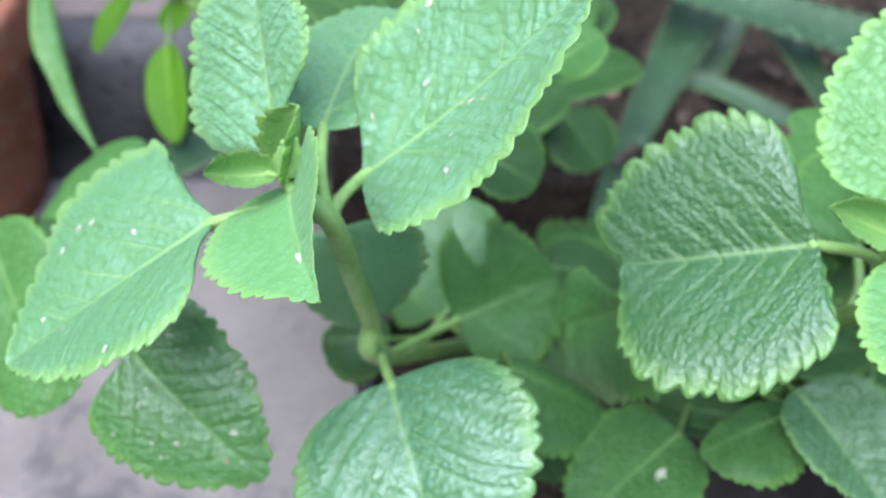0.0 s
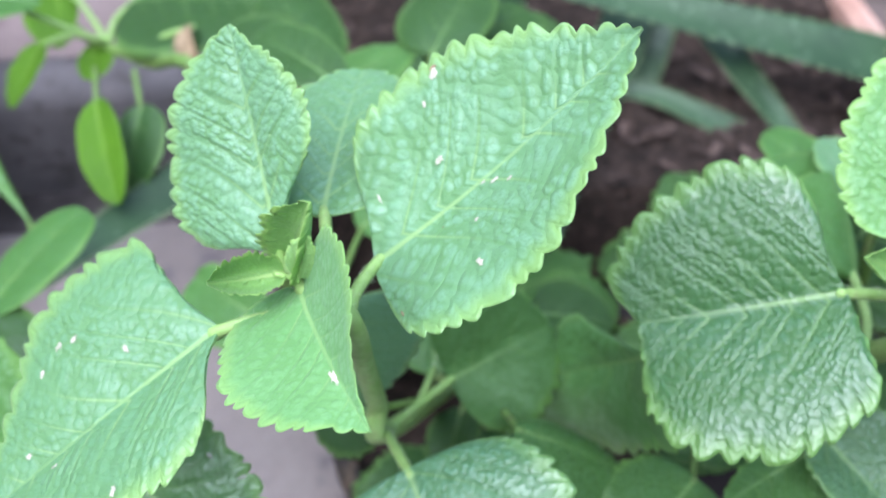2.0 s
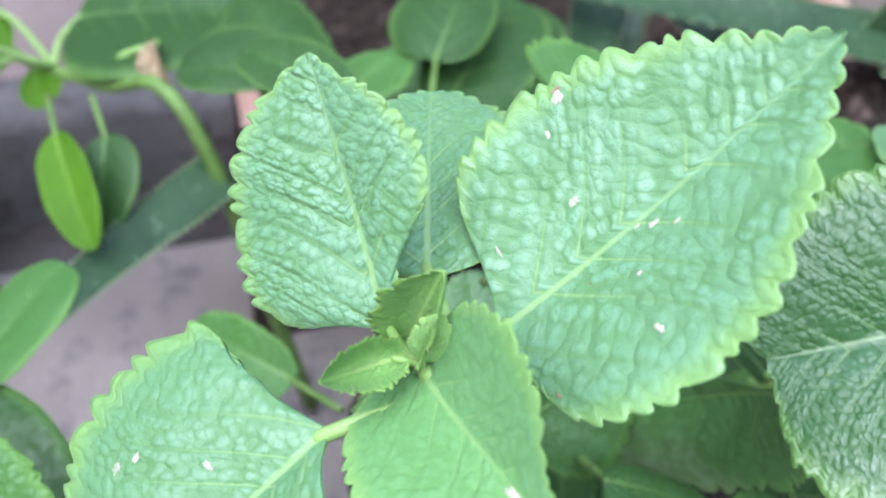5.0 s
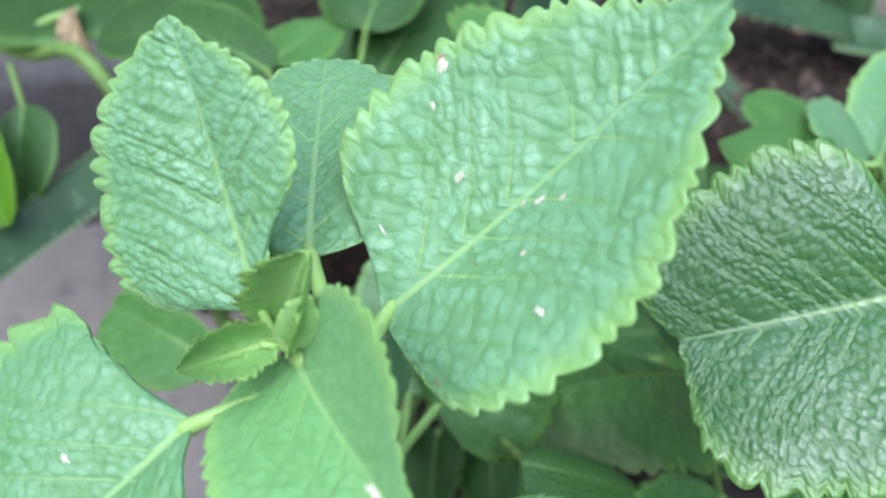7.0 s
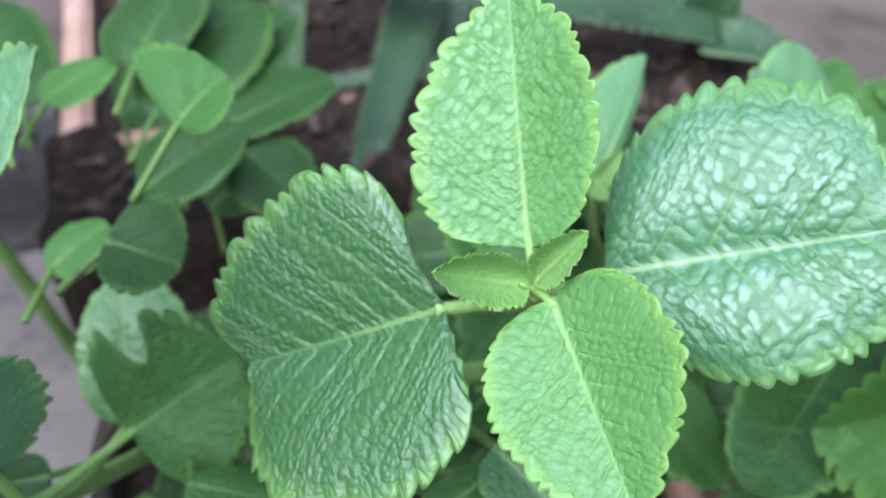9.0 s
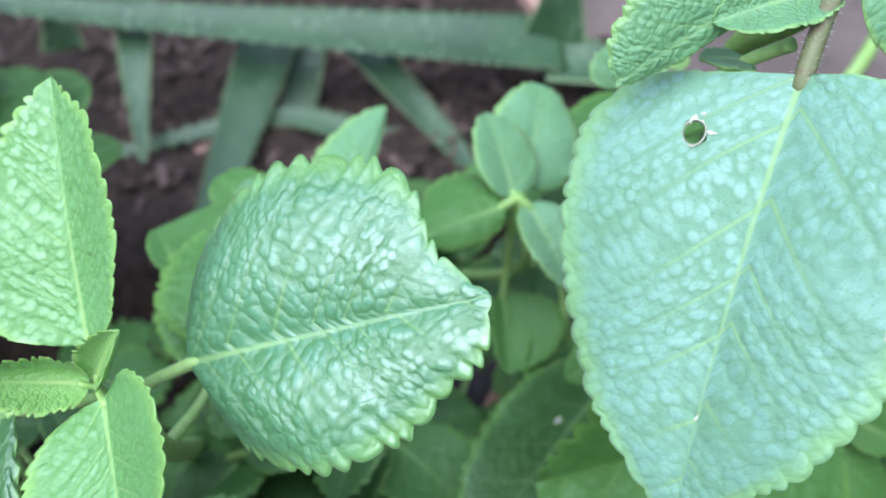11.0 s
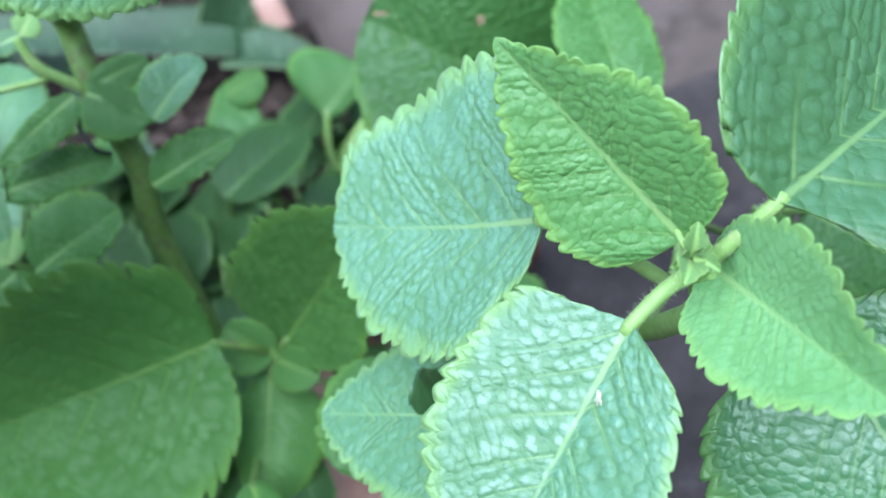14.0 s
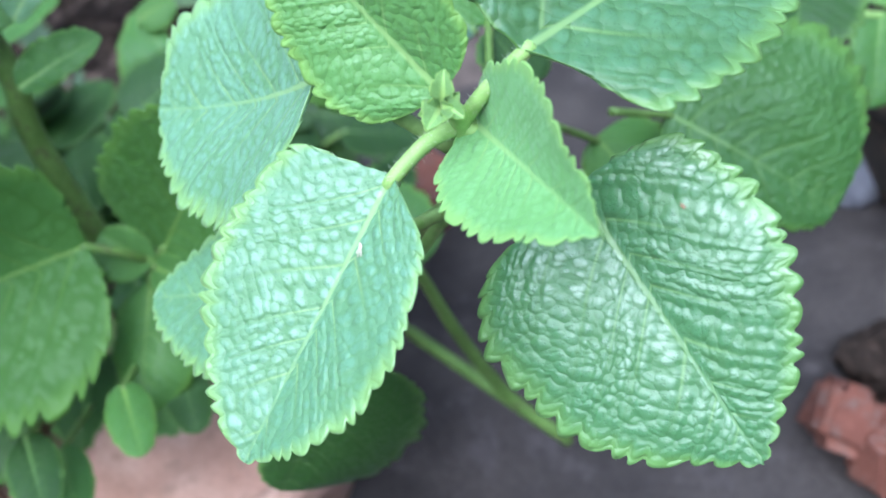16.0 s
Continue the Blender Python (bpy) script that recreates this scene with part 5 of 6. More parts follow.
borage_six = thing("borage_plant", None, "small young herb with rounded pale leaves", "plant", "borage plants")
tube("stem", [(0.2715, 0.2657, 0.2862), (0.2737, 0.2766, 0.2291), (0.2500, 0.4100, 0.0900)], [0.0015, 0.0025, 0.003], STEM, borage_six)
leaf(borage_six, (0.2707, 0.2662, 0.2865), (0.2713, 0.3001, 0.3026), (0.2602, 0.2850, 0.3008), (0.2848, 0.2817, 0.2892), (0.2715, 0.2657, 0.2862), material=LEAF_BRIGHT, teeth=10, cols=7, p=0.45, q=0.45)
leaf(borage_six, (0.2786, 0.2747, 0.2820), (0.3018, 0.3163, 0.2958), (0.2786, 0.3077, 0.2973), (0.3094, 0.3027, 0.2855), (0.2715, 0.2657, 0.2862), material=LEAF_BRIGHT, teeth=10, cols=7, p=0.4, q=0.4)
leaf(borage_six, (0.2754, 0.2631, 0.2846), (0.2797, 0.2293, 0.2694), (0.2674, 0.2448, 0.2805), (0.2909, 0.2514, 0.2774), (0.2715, 0.2657, 0.2862), material=LEAF_BRIGHT, teeth=10, cols=7, p=0.45, q=0.45)
leaf(borage_six, (0.2667, 0.2649, 0.2845), (0.2320, 0.2661, 0.2789), (0.2534, 0.2936, 0.2802), (0.2486, 0.2575, 0.2746), (0.2715, 0.2657, 0.2862), material=LEAF_LOW, teeth=10, cols=7, p=0.45, q=0.5)
leaf(borage_six, (0.2643, 0.2651, 0.2306), (0.2558, 0.2349, 0.2162), (0.2527, 0.2471, 0.2262), (0.2830, 0.2397, 0.2255), (0.2715, 0.2657, 0.2862), material=LEAF_LOW, teeth=10, cols=7, p=0.4, q=0.4)
leaf(borage_six, (0.2872, 0.2427, 0.2155), (0.2630, 0.2271, 0.2107), (0.2658, 0.2412, 0.2235), (0.2848, 0.2242, 0.2123), (0.2715, 0.2657, 0.2862), material=LEAF_LOW, teeth=10, cols=7, p=0.4, q=0.4)
leaf(borage_six, (0.3123, 0.3139, 0.2556), (0.3513, 0.3386, 0.2578), (0.3260, 0.3340, 0.2623), (0.3302, 0.3104, 0.2560), (0.2715, 0.2657, 0.2862), material=LEAF_LOW, teeth=10, cols=7, p=0.4, q=0.4)
leaf(borage_two, (0.1996, 0.2810, 0.2803), (0.2362, 0.3284, 0.2955), (0.2002, 0.3138, 0.2890), (0.2210, 0.3030, 0.2837), (0.1952, 0.2771, 0.2827), material=LEAF_BRIGHT, p=0.5, q=0.75, teeth=11, tooth=0.09, cols=14, fine=7)
leaf(borage_two, (0.1903, 0.2770, 0.2817), (0.1710, 0.3004, 0.2983), (0.1844, 0.3070, 0.2933), (0.1734, 0.2740, 0.2891), (0.1952, 0.2771, 0.2827), material=LEAF_BRIGHT, p=0.45, q=0.5, teeth=11, tooth=0.1, cols=14, fine=7)
leaf(borage_two, (0.1943, 0.2721, 0.2849), (0.2043, 0.2747, 0.2959), (0.1958, 0.2741, 0.2937), (0.2057, 0.2699, 0.2919), None, material=LEAF_BUD, p=0.45, q=0.5, teeth=7, tooth=0.1, cols=7)
leaf(borage_two, (0.1947, 0.2729, 0.2857), (0.1878, 0.2622, 0.2884), (0.1891, 0.2721, 0.2906), (0.1957, 0.2630, 0.2839), None, material=LEAF_BUD, p=0.45, q=0.5, teeth=7, tooth=0.1, cols=7)
tube("shoot", [(0.1952, 0.2771, 0.2827), (0.1937, 0.2684, 0.2613), (0.1975, 0.2669, 0.2339), (0.1704, 0.2633, 0.1716)], [0.0016, 0.0022, 0.0026, 0.003], STEM_OLIVE, borage_two)
leaf(borage_two, (0.1975, 0.2669, 0.2339), (0.2173, 0.2446, 0.2317), (0.2190, 0.2698, 0.2273), (0.2003, 0.2466, 0.2302), (0.1975, 0.2669, 0.2339), material=LEAF_DEEP, p=0.45, q=0.5, teeth=9, tooth=0.1)
leaf(borage_two, (0.2123, 0.2966, 0.2360), (0.2333, 0.3197, 0.2604), (0.2060, 0.3108, 0.2472), (0.2305, 0.3005, 0.2430), None, material=LEAF_DEEP, p=0.45, q=0.5, teeth=9, tooth=0.1)
leaf(borage_two, (0.1568, 0.2277, 0.2954), (0.1676, 0.2784, 0.3012), (0.1401, 0.2677, 0.3002), (0.1667, 0.2504, 0.2901), (0.1333, 0.1842, 0.3109), material=LEAF_LOW, p=0.4, q=0.4, teeth=12)
leaf(borage_two, (0.1772, 0.2976, 0.2796), (0.1601, 0.3228, 0.2850), (0.1798, 0.3181, 0.2845), (0.1594, 0.3027, 0.2807), (0.1100, 0.3200, 0.1000), material=LEAF_LOW, p=0.4, q=0.4, teeth=9)
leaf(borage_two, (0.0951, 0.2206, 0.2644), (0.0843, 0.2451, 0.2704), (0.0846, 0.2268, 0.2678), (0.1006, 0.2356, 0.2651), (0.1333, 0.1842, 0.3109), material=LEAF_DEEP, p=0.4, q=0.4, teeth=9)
leaf(borage_six, (0.2950, 0.2174, 0.2183), (0.2189, 0.1630, 0.2239), (0.2414, 0.2104, 0.2291), (0.2749, 0.1680, 0.2252), (0.2500, 0.4100, 0.0900), material=LEAF_DEEP, p=0.35, q=0.4, teeth=14, label="dark leaf with pale spots, shade in its colour", spots=[(0.55, -0.2, 0.002, 0), (0.6, 0.4, 0.0018, 0)])
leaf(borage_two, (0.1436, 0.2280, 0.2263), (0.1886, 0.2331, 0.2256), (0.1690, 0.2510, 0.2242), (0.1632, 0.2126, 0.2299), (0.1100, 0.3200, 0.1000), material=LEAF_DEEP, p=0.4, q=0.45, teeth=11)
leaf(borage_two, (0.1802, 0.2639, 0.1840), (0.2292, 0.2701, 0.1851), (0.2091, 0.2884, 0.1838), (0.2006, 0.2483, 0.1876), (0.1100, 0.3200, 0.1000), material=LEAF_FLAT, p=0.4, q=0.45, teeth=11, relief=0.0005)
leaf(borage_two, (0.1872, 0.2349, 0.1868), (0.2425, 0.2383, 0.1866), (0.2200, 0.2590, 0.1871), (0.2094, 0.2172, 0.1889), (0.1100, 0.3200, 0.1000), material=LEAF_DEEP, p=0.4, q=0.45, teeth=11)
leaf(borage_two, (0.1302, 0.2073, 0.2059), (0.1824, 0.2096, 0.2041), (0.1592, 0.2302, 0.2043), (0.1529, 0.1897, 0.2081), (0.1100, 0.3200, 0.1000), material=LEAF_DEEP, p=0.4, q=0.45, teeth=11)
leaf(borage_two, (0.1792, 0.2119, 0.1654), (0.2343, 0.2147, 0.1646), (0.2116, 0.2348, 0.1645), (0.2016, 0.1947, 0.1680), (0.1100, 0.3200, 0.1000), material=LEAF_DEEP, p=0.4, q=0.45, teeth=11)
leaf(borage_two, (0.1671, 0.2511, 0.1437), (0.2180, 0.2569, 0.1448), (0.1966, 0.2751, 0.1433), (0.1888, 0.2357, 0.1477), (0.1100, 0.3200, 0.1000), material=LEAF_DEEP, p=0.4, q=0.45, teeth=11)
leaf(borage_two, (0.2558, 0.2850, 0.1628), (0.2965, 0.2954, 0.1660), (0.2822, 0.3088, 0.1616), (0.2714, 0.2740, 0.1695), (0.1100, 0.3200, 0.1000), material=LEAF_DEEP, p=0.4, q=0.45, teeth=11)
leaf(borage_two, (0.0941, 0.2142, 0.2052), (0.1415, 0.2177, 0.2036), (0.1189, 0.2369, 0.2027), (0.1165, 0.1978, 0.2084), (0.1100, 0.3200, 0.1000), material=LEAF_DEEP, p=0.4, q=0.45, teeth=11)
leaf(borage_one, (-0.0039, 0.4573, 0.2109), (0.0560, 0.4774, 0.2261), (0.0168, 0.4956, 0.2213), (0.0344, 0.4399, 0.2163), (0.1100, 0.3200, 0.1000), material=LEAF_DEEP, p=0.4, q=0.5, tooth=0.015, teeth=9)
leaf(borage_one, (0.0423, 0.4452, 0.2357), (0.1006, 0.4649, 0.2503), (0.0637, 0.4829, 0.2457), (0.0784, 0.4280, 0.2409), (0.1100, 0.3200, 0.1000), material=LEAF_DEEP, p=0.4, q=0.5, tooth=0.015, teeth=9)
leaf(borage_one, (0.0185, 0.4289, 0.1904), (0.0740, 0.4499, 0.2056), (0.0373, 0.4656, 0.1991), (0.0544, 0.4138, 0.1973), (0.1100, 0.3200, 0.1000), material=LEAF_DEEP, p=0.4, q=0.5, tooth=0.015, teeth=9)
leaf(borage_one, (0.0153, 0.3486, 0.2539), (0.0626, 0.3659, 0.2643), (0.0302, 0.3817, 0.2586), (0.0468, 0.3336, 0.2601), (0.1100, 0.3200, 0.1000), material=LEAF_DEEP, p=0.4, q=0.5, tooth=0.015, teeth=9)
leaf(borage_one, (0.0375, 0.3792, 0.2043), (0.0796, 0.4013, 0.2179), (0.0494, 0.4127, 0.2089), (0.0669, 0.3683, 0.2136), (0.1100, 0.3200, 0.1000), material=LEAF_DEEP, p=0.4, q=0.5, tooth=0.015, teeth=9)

borage_seven = thing("borage_plant", None, "tall green herb with a worm-eaten leaf", "plant", "borage plants")
tube("stem", [(0.5088, 0.3585, 0.2660), (0.4967, 0.3460, 0.2392), (0.4650, 0.3374, 0.1985), (0.4301, 0.3309, 0.1590), (0.4181, 0.3309, 0.0400)], [0.0035, 0.004, 0.0045, 0.005, 0.006], STEM, borage_seven)
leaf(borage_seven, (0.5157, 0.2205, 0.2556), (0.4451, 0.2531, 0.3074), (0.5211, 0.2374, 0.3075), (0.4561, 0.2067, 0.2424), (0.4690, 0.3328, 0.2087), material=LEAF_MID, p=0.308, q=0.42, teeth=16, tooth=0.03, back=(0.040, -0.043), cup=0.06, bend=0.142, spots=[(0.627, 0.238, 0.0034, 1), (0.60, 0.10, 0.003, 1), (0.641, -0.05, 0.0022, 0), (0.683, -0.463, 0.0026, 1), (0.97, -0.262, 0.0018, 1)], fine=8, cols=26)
leaf(borage_seven, (0.5190, 0.1914, 0.2695), (0.5028, 0.2192, 0.2772), (0.5252, 0.2189, 0.2814), (0.5001, 0.1925, 0.2667), (0.5104, 0.2193, 0.2586), material=LEAF, p=0.4, q=0.4, teeth=10)
leaf(borage_seven, (0.4284, 0.3425, 0.1957), (0.4569, 0.3538, 0.2112), (0.4218, 0.3791, 0.2130), (0.4513, 0.3446, 0.2021), (0.4274, 0.3305, 0.1581), material=LEAF_LOW, p=0.4, q=0.35, tooth=0.0, teeth=9)
leaf(borage_seven, (0.3862, 0.2910, 0.1959), (0.3879, 0.3569, 0.2272), (0.3641, 0.3289, 0.2113), (0.3945, 0.3186, 0.2083), (0.4181, 0.3309, 0.0400), material=LEAF_LOW, p=0.4, q=0.5, teeth=10)
leaf(borage_seven, (0.3636, 0.2842, 0.2124), (0.4128, 0.3092, 0.2172), (0.3830, 0.3193, 0.2201), (0.3972, 0.2793, 0.2148), (0.4181, 0.3309, 0.0400), material=LEAF_DEEP, p=0.4, q=0.5, teeth=10)
leaf(borage_seven, (0.3817, 0.3438, 0.2279), (0.4033, 0.3446, 0.2328), (0.3919, 0.3491, 0.2346), (0.3956, 0.3356, 0.2234), (0.4181, 0.3309, 0.0400), material=LEAF_FLAT, p=0.4, q=0.5, teeth=7, cols=6, relief=0.0005)
leaf(borage_seven, (0.4332, 0.3260, 0.1553), (0.5080, 0.3001, 0.1340), (0.4869, 0.3398, 0.1512), (0.4652, 0.2946, 0.1342), (0.4181, 0.3309, 0.0400), material=LEAF_DEEP, p=0.4, q=0.4, tooth=0.0, teeth=10)
leaf(borage_seven, (0.3924, 0.3104, 0.1604), (0.4437, 0.2806, 0.1445), (0.4352, 0.3305, 0.1596), (0.4008, 0.2673, 0.1512), (0.4181, 0.3309, 0.0400), material=LEAF_DEEP, p=0.4, q=0.4, tooth=0.01, teeth=10)
leaf(borage_seven, (0.3604, 0.2990, 0.1441), (0.3857, 0.2474, 0.1442), (0.4024, 0.2946, 0.1486), (0.3397, 0.2584, 0.1447), (0.4181, 0.3309, 0.0400), material=LEAF_DEEP, p=0.4, q=0.4, tooth=0.01, teeth=10)
leaf(borage_four, (0.4315, 0.1680, 0.1510), (0.4886, 0.2312, 0.1773), (0.4378, 0.2051, 0.1713), (0.4691, 0.1902, 0.1645), (0.3800, 0.2200, 0.1000), material=LEAF_DEEP, p=0.4, q=0.5, teeth=11)
leaf(borage_four, (0.4638, 0.1412, 0.2012), (0.4600, 0.1846, 0.2115), (0.4433, 0.1576, 0.1980), (0.4817, 0.1633, 0.2106), (0.3800, 0.2200, 0.1000), material=LEAF_LOW, p=0.4, q=0.5, teeth=11)
leaf(borage_three, (0.3074, 0.1898, 0.3937), (0.2935, 0.1907, 0.3985), (0.3013, 0.1942, 0.3963), (0.2984, 0.1823, 0.3988), (0.3131, 0.1828, 0.4022), material=LEAF_BRIGHT, p=0.5, q=0.5, teeth=10, cols=6)
leaf(borage_three, (0.3244, 0.1857, 0.4136), (0.2915, 0.1848, 0.4130), (0.3078, 0.1888, 0.4197), (0.3058, 0.1745, 0.4136), (0.3282, 0.1876, 0.4161), material=LEAF_BRIGHT, p=0.5, q=0.5, teeth=12, cols=7)
leaf(borage_three, (0.3389, 0.2212, 0.3346), (0.3615, 0.2214, 0.3396), (0.3475, 0.2258, 0.3404), (0.3537, 0.2165, 0.3337), None, material=LEAF_LOW, p=0.42, q=0.55, teeth=10, tooth=0.11)
leaf(borage_three, (0.3377, 0.2209, 0.3341), (0.3566, 0.2068, 0.3259), (0.3528, 0.2168, 0.3338), (0.3395, 0.2070, 0.3224), None, material=LEAF_LOW, p=0.42, q=0.55, teeth=10, tooth=0.11)
leaf(borage_three, (0.3563, 0.2062, 0.3253), (0.3793, 0.2140, 0.3369), (0.3623, 0.2187, 0.3374), (0.3743, 0.2080, 0.3307), None, material=LEAF_BRIGHT, bend=0.15, p=0.42, q=0.55, teeth=10, tooth=0.11)
leaf(borage_three, (0.3392, 0.2196, 0.3332), (0.3456, 0.2062, 0.3231), (0.3519, 0.2148, 0.3318), (0.3350, 0.2110, 0.3249), None, material=LEAF_LOW, p=0.42, q=0.55, teeth=10, tooth=0.11)
leaf(borage_three, (0.3337, 0.2216, 0.3339), (0.3003, 0.2145, 0.3206), (0.3142, 0.2211, 0.3293), (0.3250, 0.2124, 0.3240), None, material=LEAF_LOW, q=0.8, p=0.42, teeth=10, tooth=0.11)
leaf(borage_three, (0.3471, 0.1991, 0.3038), (0.3811, 0.2009, 0.3126), (0.3624, 0.2079, 0.3147), (0.3722, 0.1962, 0.3066), None, material=LEAF_LOW, p=0.42, q=0.55, teeth=10, tooth=0.11)
leaf(borage_three, (0.2955, 0.2344, 0.3235), (0.2921, 0.2019, 0.2945), (0.2795, 0.2195, 0.3071), (0.2990, 0.2187, 0.3105), None, material=LEAF_BRIGHT, q=0.9, p=0.42, teeth=10, tooth=0.11)
leaf(borage_three, (0.2979, 0.1933, 0.2883), (0.3332, 0.1979, 0.2997), (0.3120, 0.2090, 0.3049), (0.3249, 0.1897, 0.2909), None, material=LEAF_LOW, q=0.35, p=0.42, teeth=10, tooth=0.11)
leaf(borage_three, (0.2958, 0.2166, 0.3081), (0.3372, 0.2108, 0.3119), (0.3179, 0.2213, 0.3168), (0.3139, 0.2083, 0.3047), None, material=LEAF_LOW, p=0.42, q=0.55, teeth=10, tooth=0.11)
leaf(borage_three, (0.2913, 0.1958, 0.2890), (0.2610, 0.1878, 0.2757), (0.2709, 0.1970, 0.2857), (0.2807, 0.1852, 0.2776), None, material=LEAF_LOW, p=0.42, q=0.55, teeth=10, tooth=0.11)
leaf(borage_three, (0.3041, 0.2522, 0.3407), (0.3049, 0.2631, 0.3504), (0.3136, 0.2583, 0.3480), (0.2960, 0.2584, 0.3444), None, material=LEAF_BRIGHT, p=0.42, q=0.55, teeth=10, tooth=0.11)
leaf(borage_three, (0.2908, 0.1992, 0.2919), (0.2764, 0.2062, 0.2949), (0.2836, 0.2051, 0.2955), (0.2819, 0.2014, 0.2919), None, material=LEAF_BUD, q=0.7, p=0.42, teeth=10, tooth=0.11)
leaf(borage_three, (0.2908, 0.1992, 0.2919), (0.2966, 0.2067, 0.2996), (0.2906, 0.2057, 0.2975), (0.2977, 0.2022, 0.2960), None, material=LEAF_BUD, q=0.7, p=0.42, teeth=10, tooth=0.11)
leaf(borage_three, (0.3217, 0.2521, 0.3443), (0.3066, 0.2529, 0.3418), (0.3145, 0.2555, 0.3458), (0.3097, 0.2501, 0.3401), None, material=LEAF_BRIGHT, p=0.42, q=0.55, teeth=10, tooth=0.11)
leaf(borage_three, (0.3217, 0.2521, 0.3443), (0.3281, 0.2561, 0.3492), (0.3208, 0.2572, 0.3486), (0.3296, 0.2523, 0.3462), None, material=LEAF_BUD, p=0.42, q=0.55, teeth=10, tooth=0.11)
tube("shoot", [(0.3227, 0.2377, 0.3522), (0.3260, 0.2323, 0.3415), (0.3393, 0.2291, 0.3281)], [0.0015, 0.002, 0.0022], STEM, borage_three)
tube("shoot", [(0.2992, 0.2345, 0.3377), (0.3089, 0.2324, 0.3380), (0.3264, 0.2307, 0.3375)], [0.0012, 0.0013, 0.0014], STEM, borage_three)
tube("shoot", [(0.2908, 0.1992, 0.2919), (0.2999, 0.2043, 0.2714), (0.3055, 0.2148, 0.2415)], [0.001, 0.0014, 0.002], STEM, borage_three)
wire([(0.3320, 0.2208, 0.3274), (0.3313, 0.2140, 0.3240), (0.3339, 0.2083, 0.3196), (0.3379, 0.2088, 0.3156)])
tube("shoot", [(0.4608, 0.1209, 0.2273), (0.4708, 0.1139, 0.1839), (0.4863, 0.1032, 0.1386), (0.5047, 0.0930, 0.1073), (0.4300, 0.2400, 0.1000)], [0.0022, 0.0028, 0.003, 0.0032, 0.0032], STEM_OLIVE, borage_four)
leaf(wild_herb, (-0.1106, 0.4862, 0.2508), (-0.1043, 0.4664, 0.2340), (-0.1051, 0.4731, 0.2513), (-0.1170, 0.4756, 0.2439), (-0.1426, 0.4918, 0.2237), material=SCAR_BROWN, teeth=8, tooth=0.12, cols=7, p=0.5, q=0.6, bend=0.2, label="curled brown dead leaf")
leaf(borage_four, (0.5101, 0.1484, 0.3040), (0.5197, 0.2031, 0.3265), (0.4983, 0.1859, 0.3206), (0.5321, 0.1740, 0.3171), (0.4637, 0.0616, 0.3171), material=LEAF_LOW, p=0.4, q=0.4, teeth=12)
leaf(borage_four, (0.5133, 0.1220, 0.2951), (0.5094, 0.1471, 0.3027), (0.5240, 0.1381, 0.2978), (0.5002, 0.1288, 0.2984), (0.4637, 0.0616, 0.3171), material=LEAF_DEEP, p=0.4, q=0.4, teeth=10)
leaf(borage_four, (0.5380, 0.1221, 0.2600), (0.5499, 0.0972, 0.2408), (0.5672, 0.1178, 0.2487), (0.5348, 0.1033, 0.2431), (0.4637, 0.0616, 0.3171), material=LEAF_FLAT, p=0.4, q=0.4, teeth=11, relief=0.0005)
leaf(borage_four, (0.4074, 0.1126, 0.2658), (0.3742, 0.0933, 0.2559), (0.3775, 0.1155, 0.2623), (0.3899, 0.0812, 0.2485), (0.4637, 0.0616, 0.3171), material=LEAF_LOW, p=0.4, q=0.4, teeth=12)
leaf(borage_four, (0.7097, 0.1712, 0.2228), (0.6896, 0.1422, 0.1950), (0.6870, 0.1604, 0.2096), (0.7212, 0.1475, 0.2052), (0.6671, 0.1786, 0.2211), material=LEAF_LOW, p=0.4, q=0.4, teeth=10)
leaf(borage_four, (0.6410, 0.1513, 0.2461), (0.6538, 0.1348, 0.2348), (0.6590, 0.1455, 0.2446), (0.6427, 0.1389, 0.2362), (0.4637, 0.0616, 0.3171), material=LEAF_LOW, p=0.4, q=0.4, teeth=8)
leaf(borage_five, (0.2980, 0.1282, 0.2035), (0.3027, 0.0918, 0.2004), (0.2895, 0.1123, 0.2019), (0.3100, 0.1046, 0.1992), (0.3800, 0.2200, 0.1000), material=LEAF_DEEP, p=0.4, q=0.5, teeth=10)
leaf(borage_five, (0.3025, 0.1330, 0.1821), (0.3068, 0.0987, 0.1807), (0.2946, 0.1181, 0.1813), (0.3136, 0.1109, 0.1789), (0.3800, 0.2200, 0.1000), material=LEAF_LOW, p=0.4, q=0.5, teeth=10)
leaf(borage_five, (0.3595, 0.1401, 0.1984), (0.3607, 0.1054, 0.1961), (0.3500, 0.1249, 0.1972), (0.3690, 0.1178, 0.1947), (0.3800, 0.2200, 0.1000), material=LEAF_DEEP, p=0.4, q=0.5, teeth=10)
leaf(borage_five, (0.3421, 0.1222, 0.2197), (0.3448, 0.0893, 0.2191), (0.3342, 0.1077, 0.2194), (0.3516, 0.1012, 0.2171), (0.3800, 0.2200, 0.1000), material=LEAF_FLAT, p=0.4, q=0.5, teeth=10, relief=0.0005)

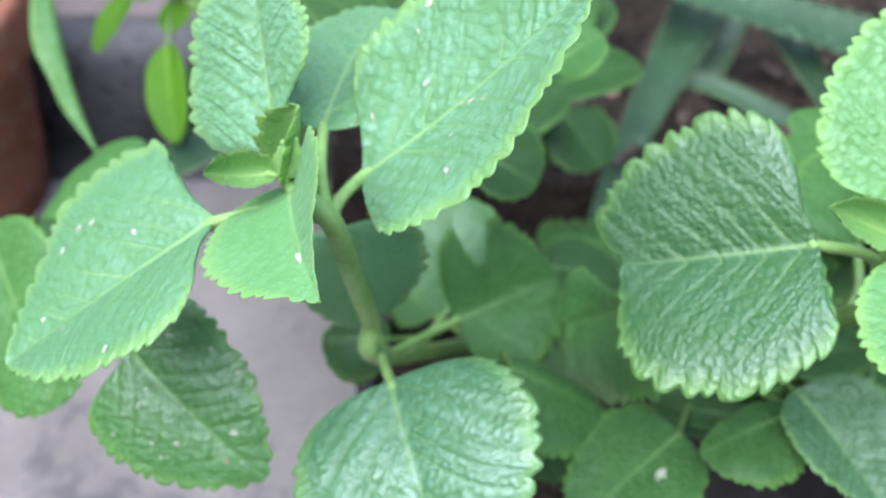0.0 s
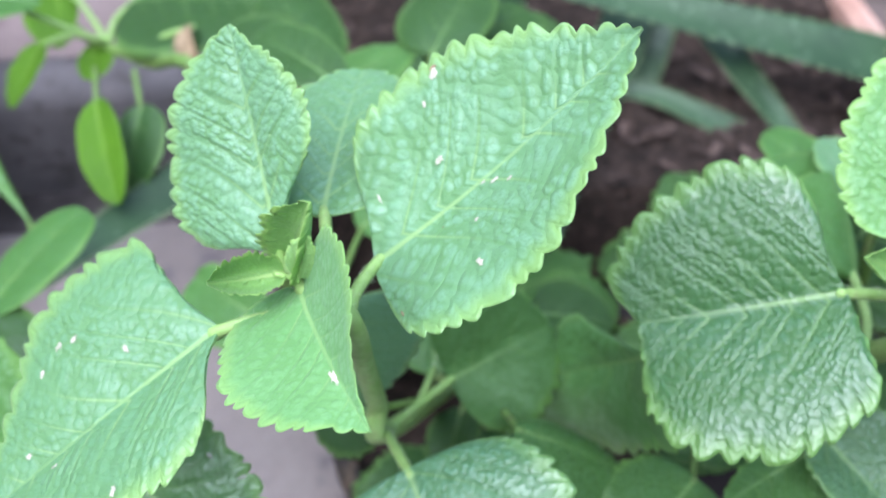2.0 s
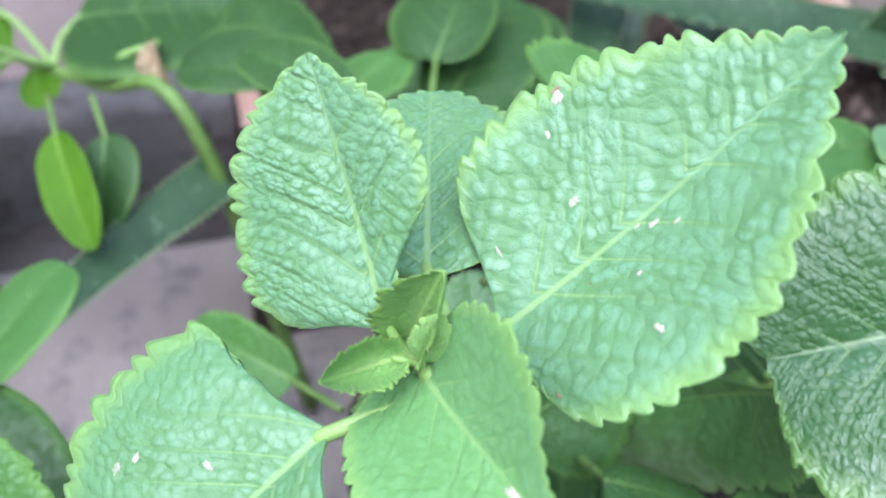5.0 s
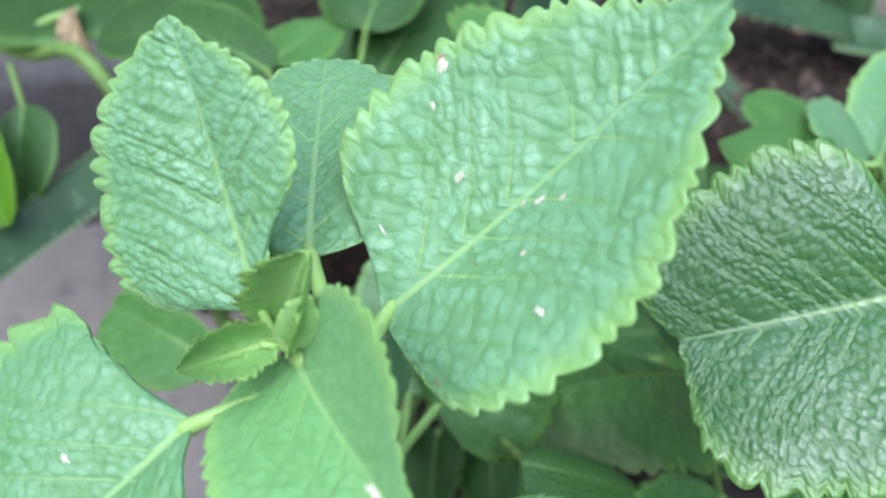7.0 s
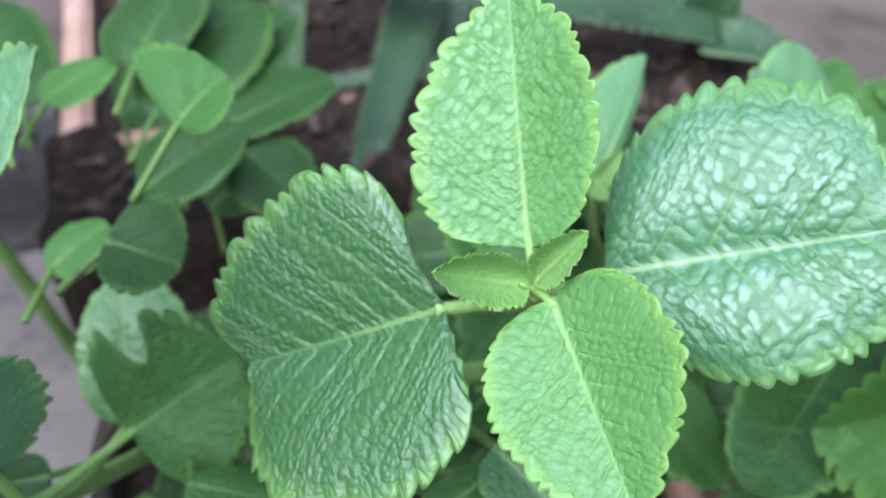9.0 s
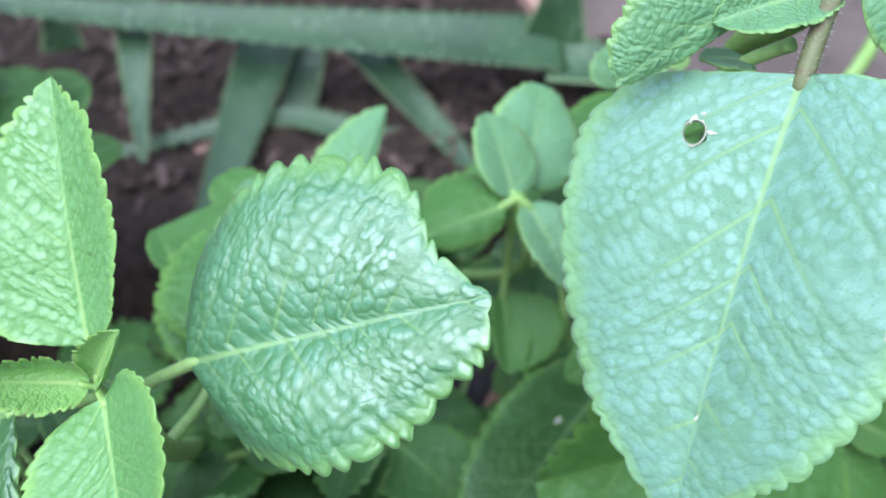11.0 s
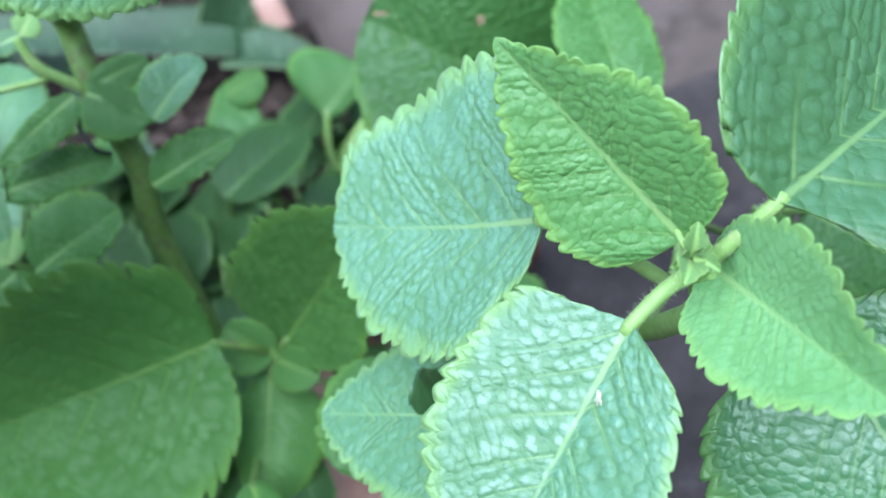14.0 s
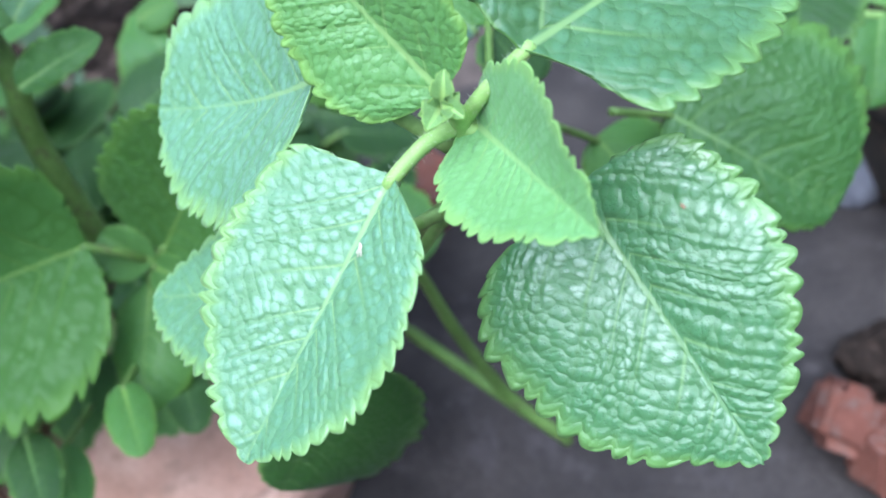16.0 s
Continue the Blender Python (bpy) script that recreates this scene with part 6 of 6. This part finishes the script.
aloe = thing("aloe_plant", None, "aloe with thick speckled toothed leaves in a clay pot", "plant")
aloe_leaf(aloe, [(0.4053, 0.5343, 0.1402), (0.3330, 0.5512, 0.1548), (0.2037, 0.5979, 0.1715), (0.0656, 0.6577, 0.1846), (-0.0911, 0.7282, 0.2035)], 0.042)
aloe_leaf(aloe, [(0.2118, 0.6418, 0.1443), (0.1811, 0.5847, 0.1291), (0.1397, 0.5080, 0.1083), (0.0955, 0.4155, 0.0867)], 0.042)
aloe_leaf(aloe, [(0.2951, 0.5050, 0.0943), (0.2409, 0.5366, 0.1118), (0.1885, 0.5679, 0.1159), (0.0785, 0.5816, 0.1075), (-0.0059, 0.5928, 0.1016)], 0.02)
aloe_leaf(aloe, [(0.2627, 0.6115, 0.1408), (0.2825, 0.5588, 0.1254), (0.3067, 0.5002, 0.1057), (0.3226, 0.4492, 0.0911)], 0.026)
aloe_leaf(aloe, [(0.1131, 0.6781, 0.1709), (0.1071, 0.6321, 0.1566), (0.1007, 0.5962, 0.1377), (0.0955, 0.5469, 0.1206)], 0.026)
aloe_leaf(aloe, [(0.2316, 0.6381, 0.1314), (0.2146, 0.5967, 0.1057), (0.1937, 0.5441, 0.0694)], 0.034)
aloe_leaf(aloe, [(0.3949, 0.5395, 0.1294), (0.4027, 0.5422, 0.1599), (0.4160, 0.5538, 0.2126)], 0.05)
aloe_leaf(aloe, [(0.3954, 0.5308, 0.1352), (0.4248, 0.5073, 0.1337), (0.4656, 0.4715, 0.1235)], 0.04)
aloe_leaf(aloe, [(0.0524, 0.6741, 0.1429), (0.0540, 0.6783, 0.1602), (0.0534, 0.6997, 0.2054)], 0.03)
aloe_leaf(aloe, [(-0.0864, 0.4306, 0.2047), (-0.1316, 0.3935, 0.2047), (-0.1654, 0.3573, 0.2074), (-0.1892, 0.3303, 0.2064)], 0.026)


flower_pot((0.878, 0.212, 0.0), 0.108, 0.12, "dark weathered brown pot with lighter brown patches", 0.02, DARK_CLAY)
pot_herb = thing("pot_herb", None, "round-leaved pale green herb in a dark pot", "plant")
tube("stem", [(0.870, 0.215, 0.098), (0.840, 0.225, 0.150), (0.800, 0.225, 0.185), (0.765, 0.215, 0.200)], [0.003, 0.0028, 0.0022, 0.0016], STEM, pot_herb)
leaf(pot_herb, (0.765, 0.190, 0.196), (0.712, 0.160, 0.186), (0.724, 0.188, 0.194), (0.742, 0.148, 0.184), (0.800, 0.225, 0.185), material=LEAF_LOW, p=0.45, q=0.4, tooth=0.02, teeth=10, cols=12, bend=0.08)
leaf(pot_herb, (0.772, 0.222, 0.208), (0.718, 0.212, 0.212), (0.735, 0.236, 0.216), (0.738, 0.186, 0.204), (0.800, 0.225, 0.185), material=LEAF_LOW, p=0.45, q=0.4, tooth=0.02, teeth=10, cols=12, bend=0.06)
leaf(borage_four, (0.650, 0.164, 0.275), (0.624, 0.124, 0.262), (0.662, 0.136, 0.270), (0.622, 0.150, 0.272), (0.5101, 0.1484, 0.3040), material=LEAF_DEEP, p=0.4, q=0.5, teeth=13, cols=14)


# ---- lower leaves, shade put into their green, that fill the plants between the pots ----
def lower_leaves(plant, count, low, high, seed, size=(0.035, 0.06), material=None):
    """Grown leaves at lower nodes, each turned its own way and on its own petiole from the crown."""
    rng = random.Random(seed)
    root = np.array(((low[0] + high[0]) / 2, (low[1] + high[1]) / 2, low[2] - 0.02))
    for _ in range(count):
        b = np.array([rng.uniform(a, c) for a, c in zip(low, high)])
        length = rng.uniform(*size)
        out = b[:2] - root[:2]
        turn = math.atan2(out[1], out[0]) + rng.uniform(-0.7, 0.7)
        ex = np.array((math.cos(turn), math.sin(turn), rng.uniform(-0.45, 0.15)))
        ex /= np.linalg.norm(ex)
        up = np.array((rng.uniform(-0.5, 0.1), rng.uniform(-0.4, 0.1), 1.0))
        ey = np.cross(up, ex)
        ey /= np.linalg.norm(ey)
        n = np.cross(ex, ey)
        w = length * rng.uniform(0.36, 0.46)
        leaf(plant, b, b + ex * length, b + ex * length * 0.4 + ey * w + n * 0.12 * w, b + ex * length * 0.4 - ey * w + n * 0.12 * w, root + np.array((rng.uniform(-0.02, 0.02), rng.uniform(-0.02, 0.02), 0.0)),
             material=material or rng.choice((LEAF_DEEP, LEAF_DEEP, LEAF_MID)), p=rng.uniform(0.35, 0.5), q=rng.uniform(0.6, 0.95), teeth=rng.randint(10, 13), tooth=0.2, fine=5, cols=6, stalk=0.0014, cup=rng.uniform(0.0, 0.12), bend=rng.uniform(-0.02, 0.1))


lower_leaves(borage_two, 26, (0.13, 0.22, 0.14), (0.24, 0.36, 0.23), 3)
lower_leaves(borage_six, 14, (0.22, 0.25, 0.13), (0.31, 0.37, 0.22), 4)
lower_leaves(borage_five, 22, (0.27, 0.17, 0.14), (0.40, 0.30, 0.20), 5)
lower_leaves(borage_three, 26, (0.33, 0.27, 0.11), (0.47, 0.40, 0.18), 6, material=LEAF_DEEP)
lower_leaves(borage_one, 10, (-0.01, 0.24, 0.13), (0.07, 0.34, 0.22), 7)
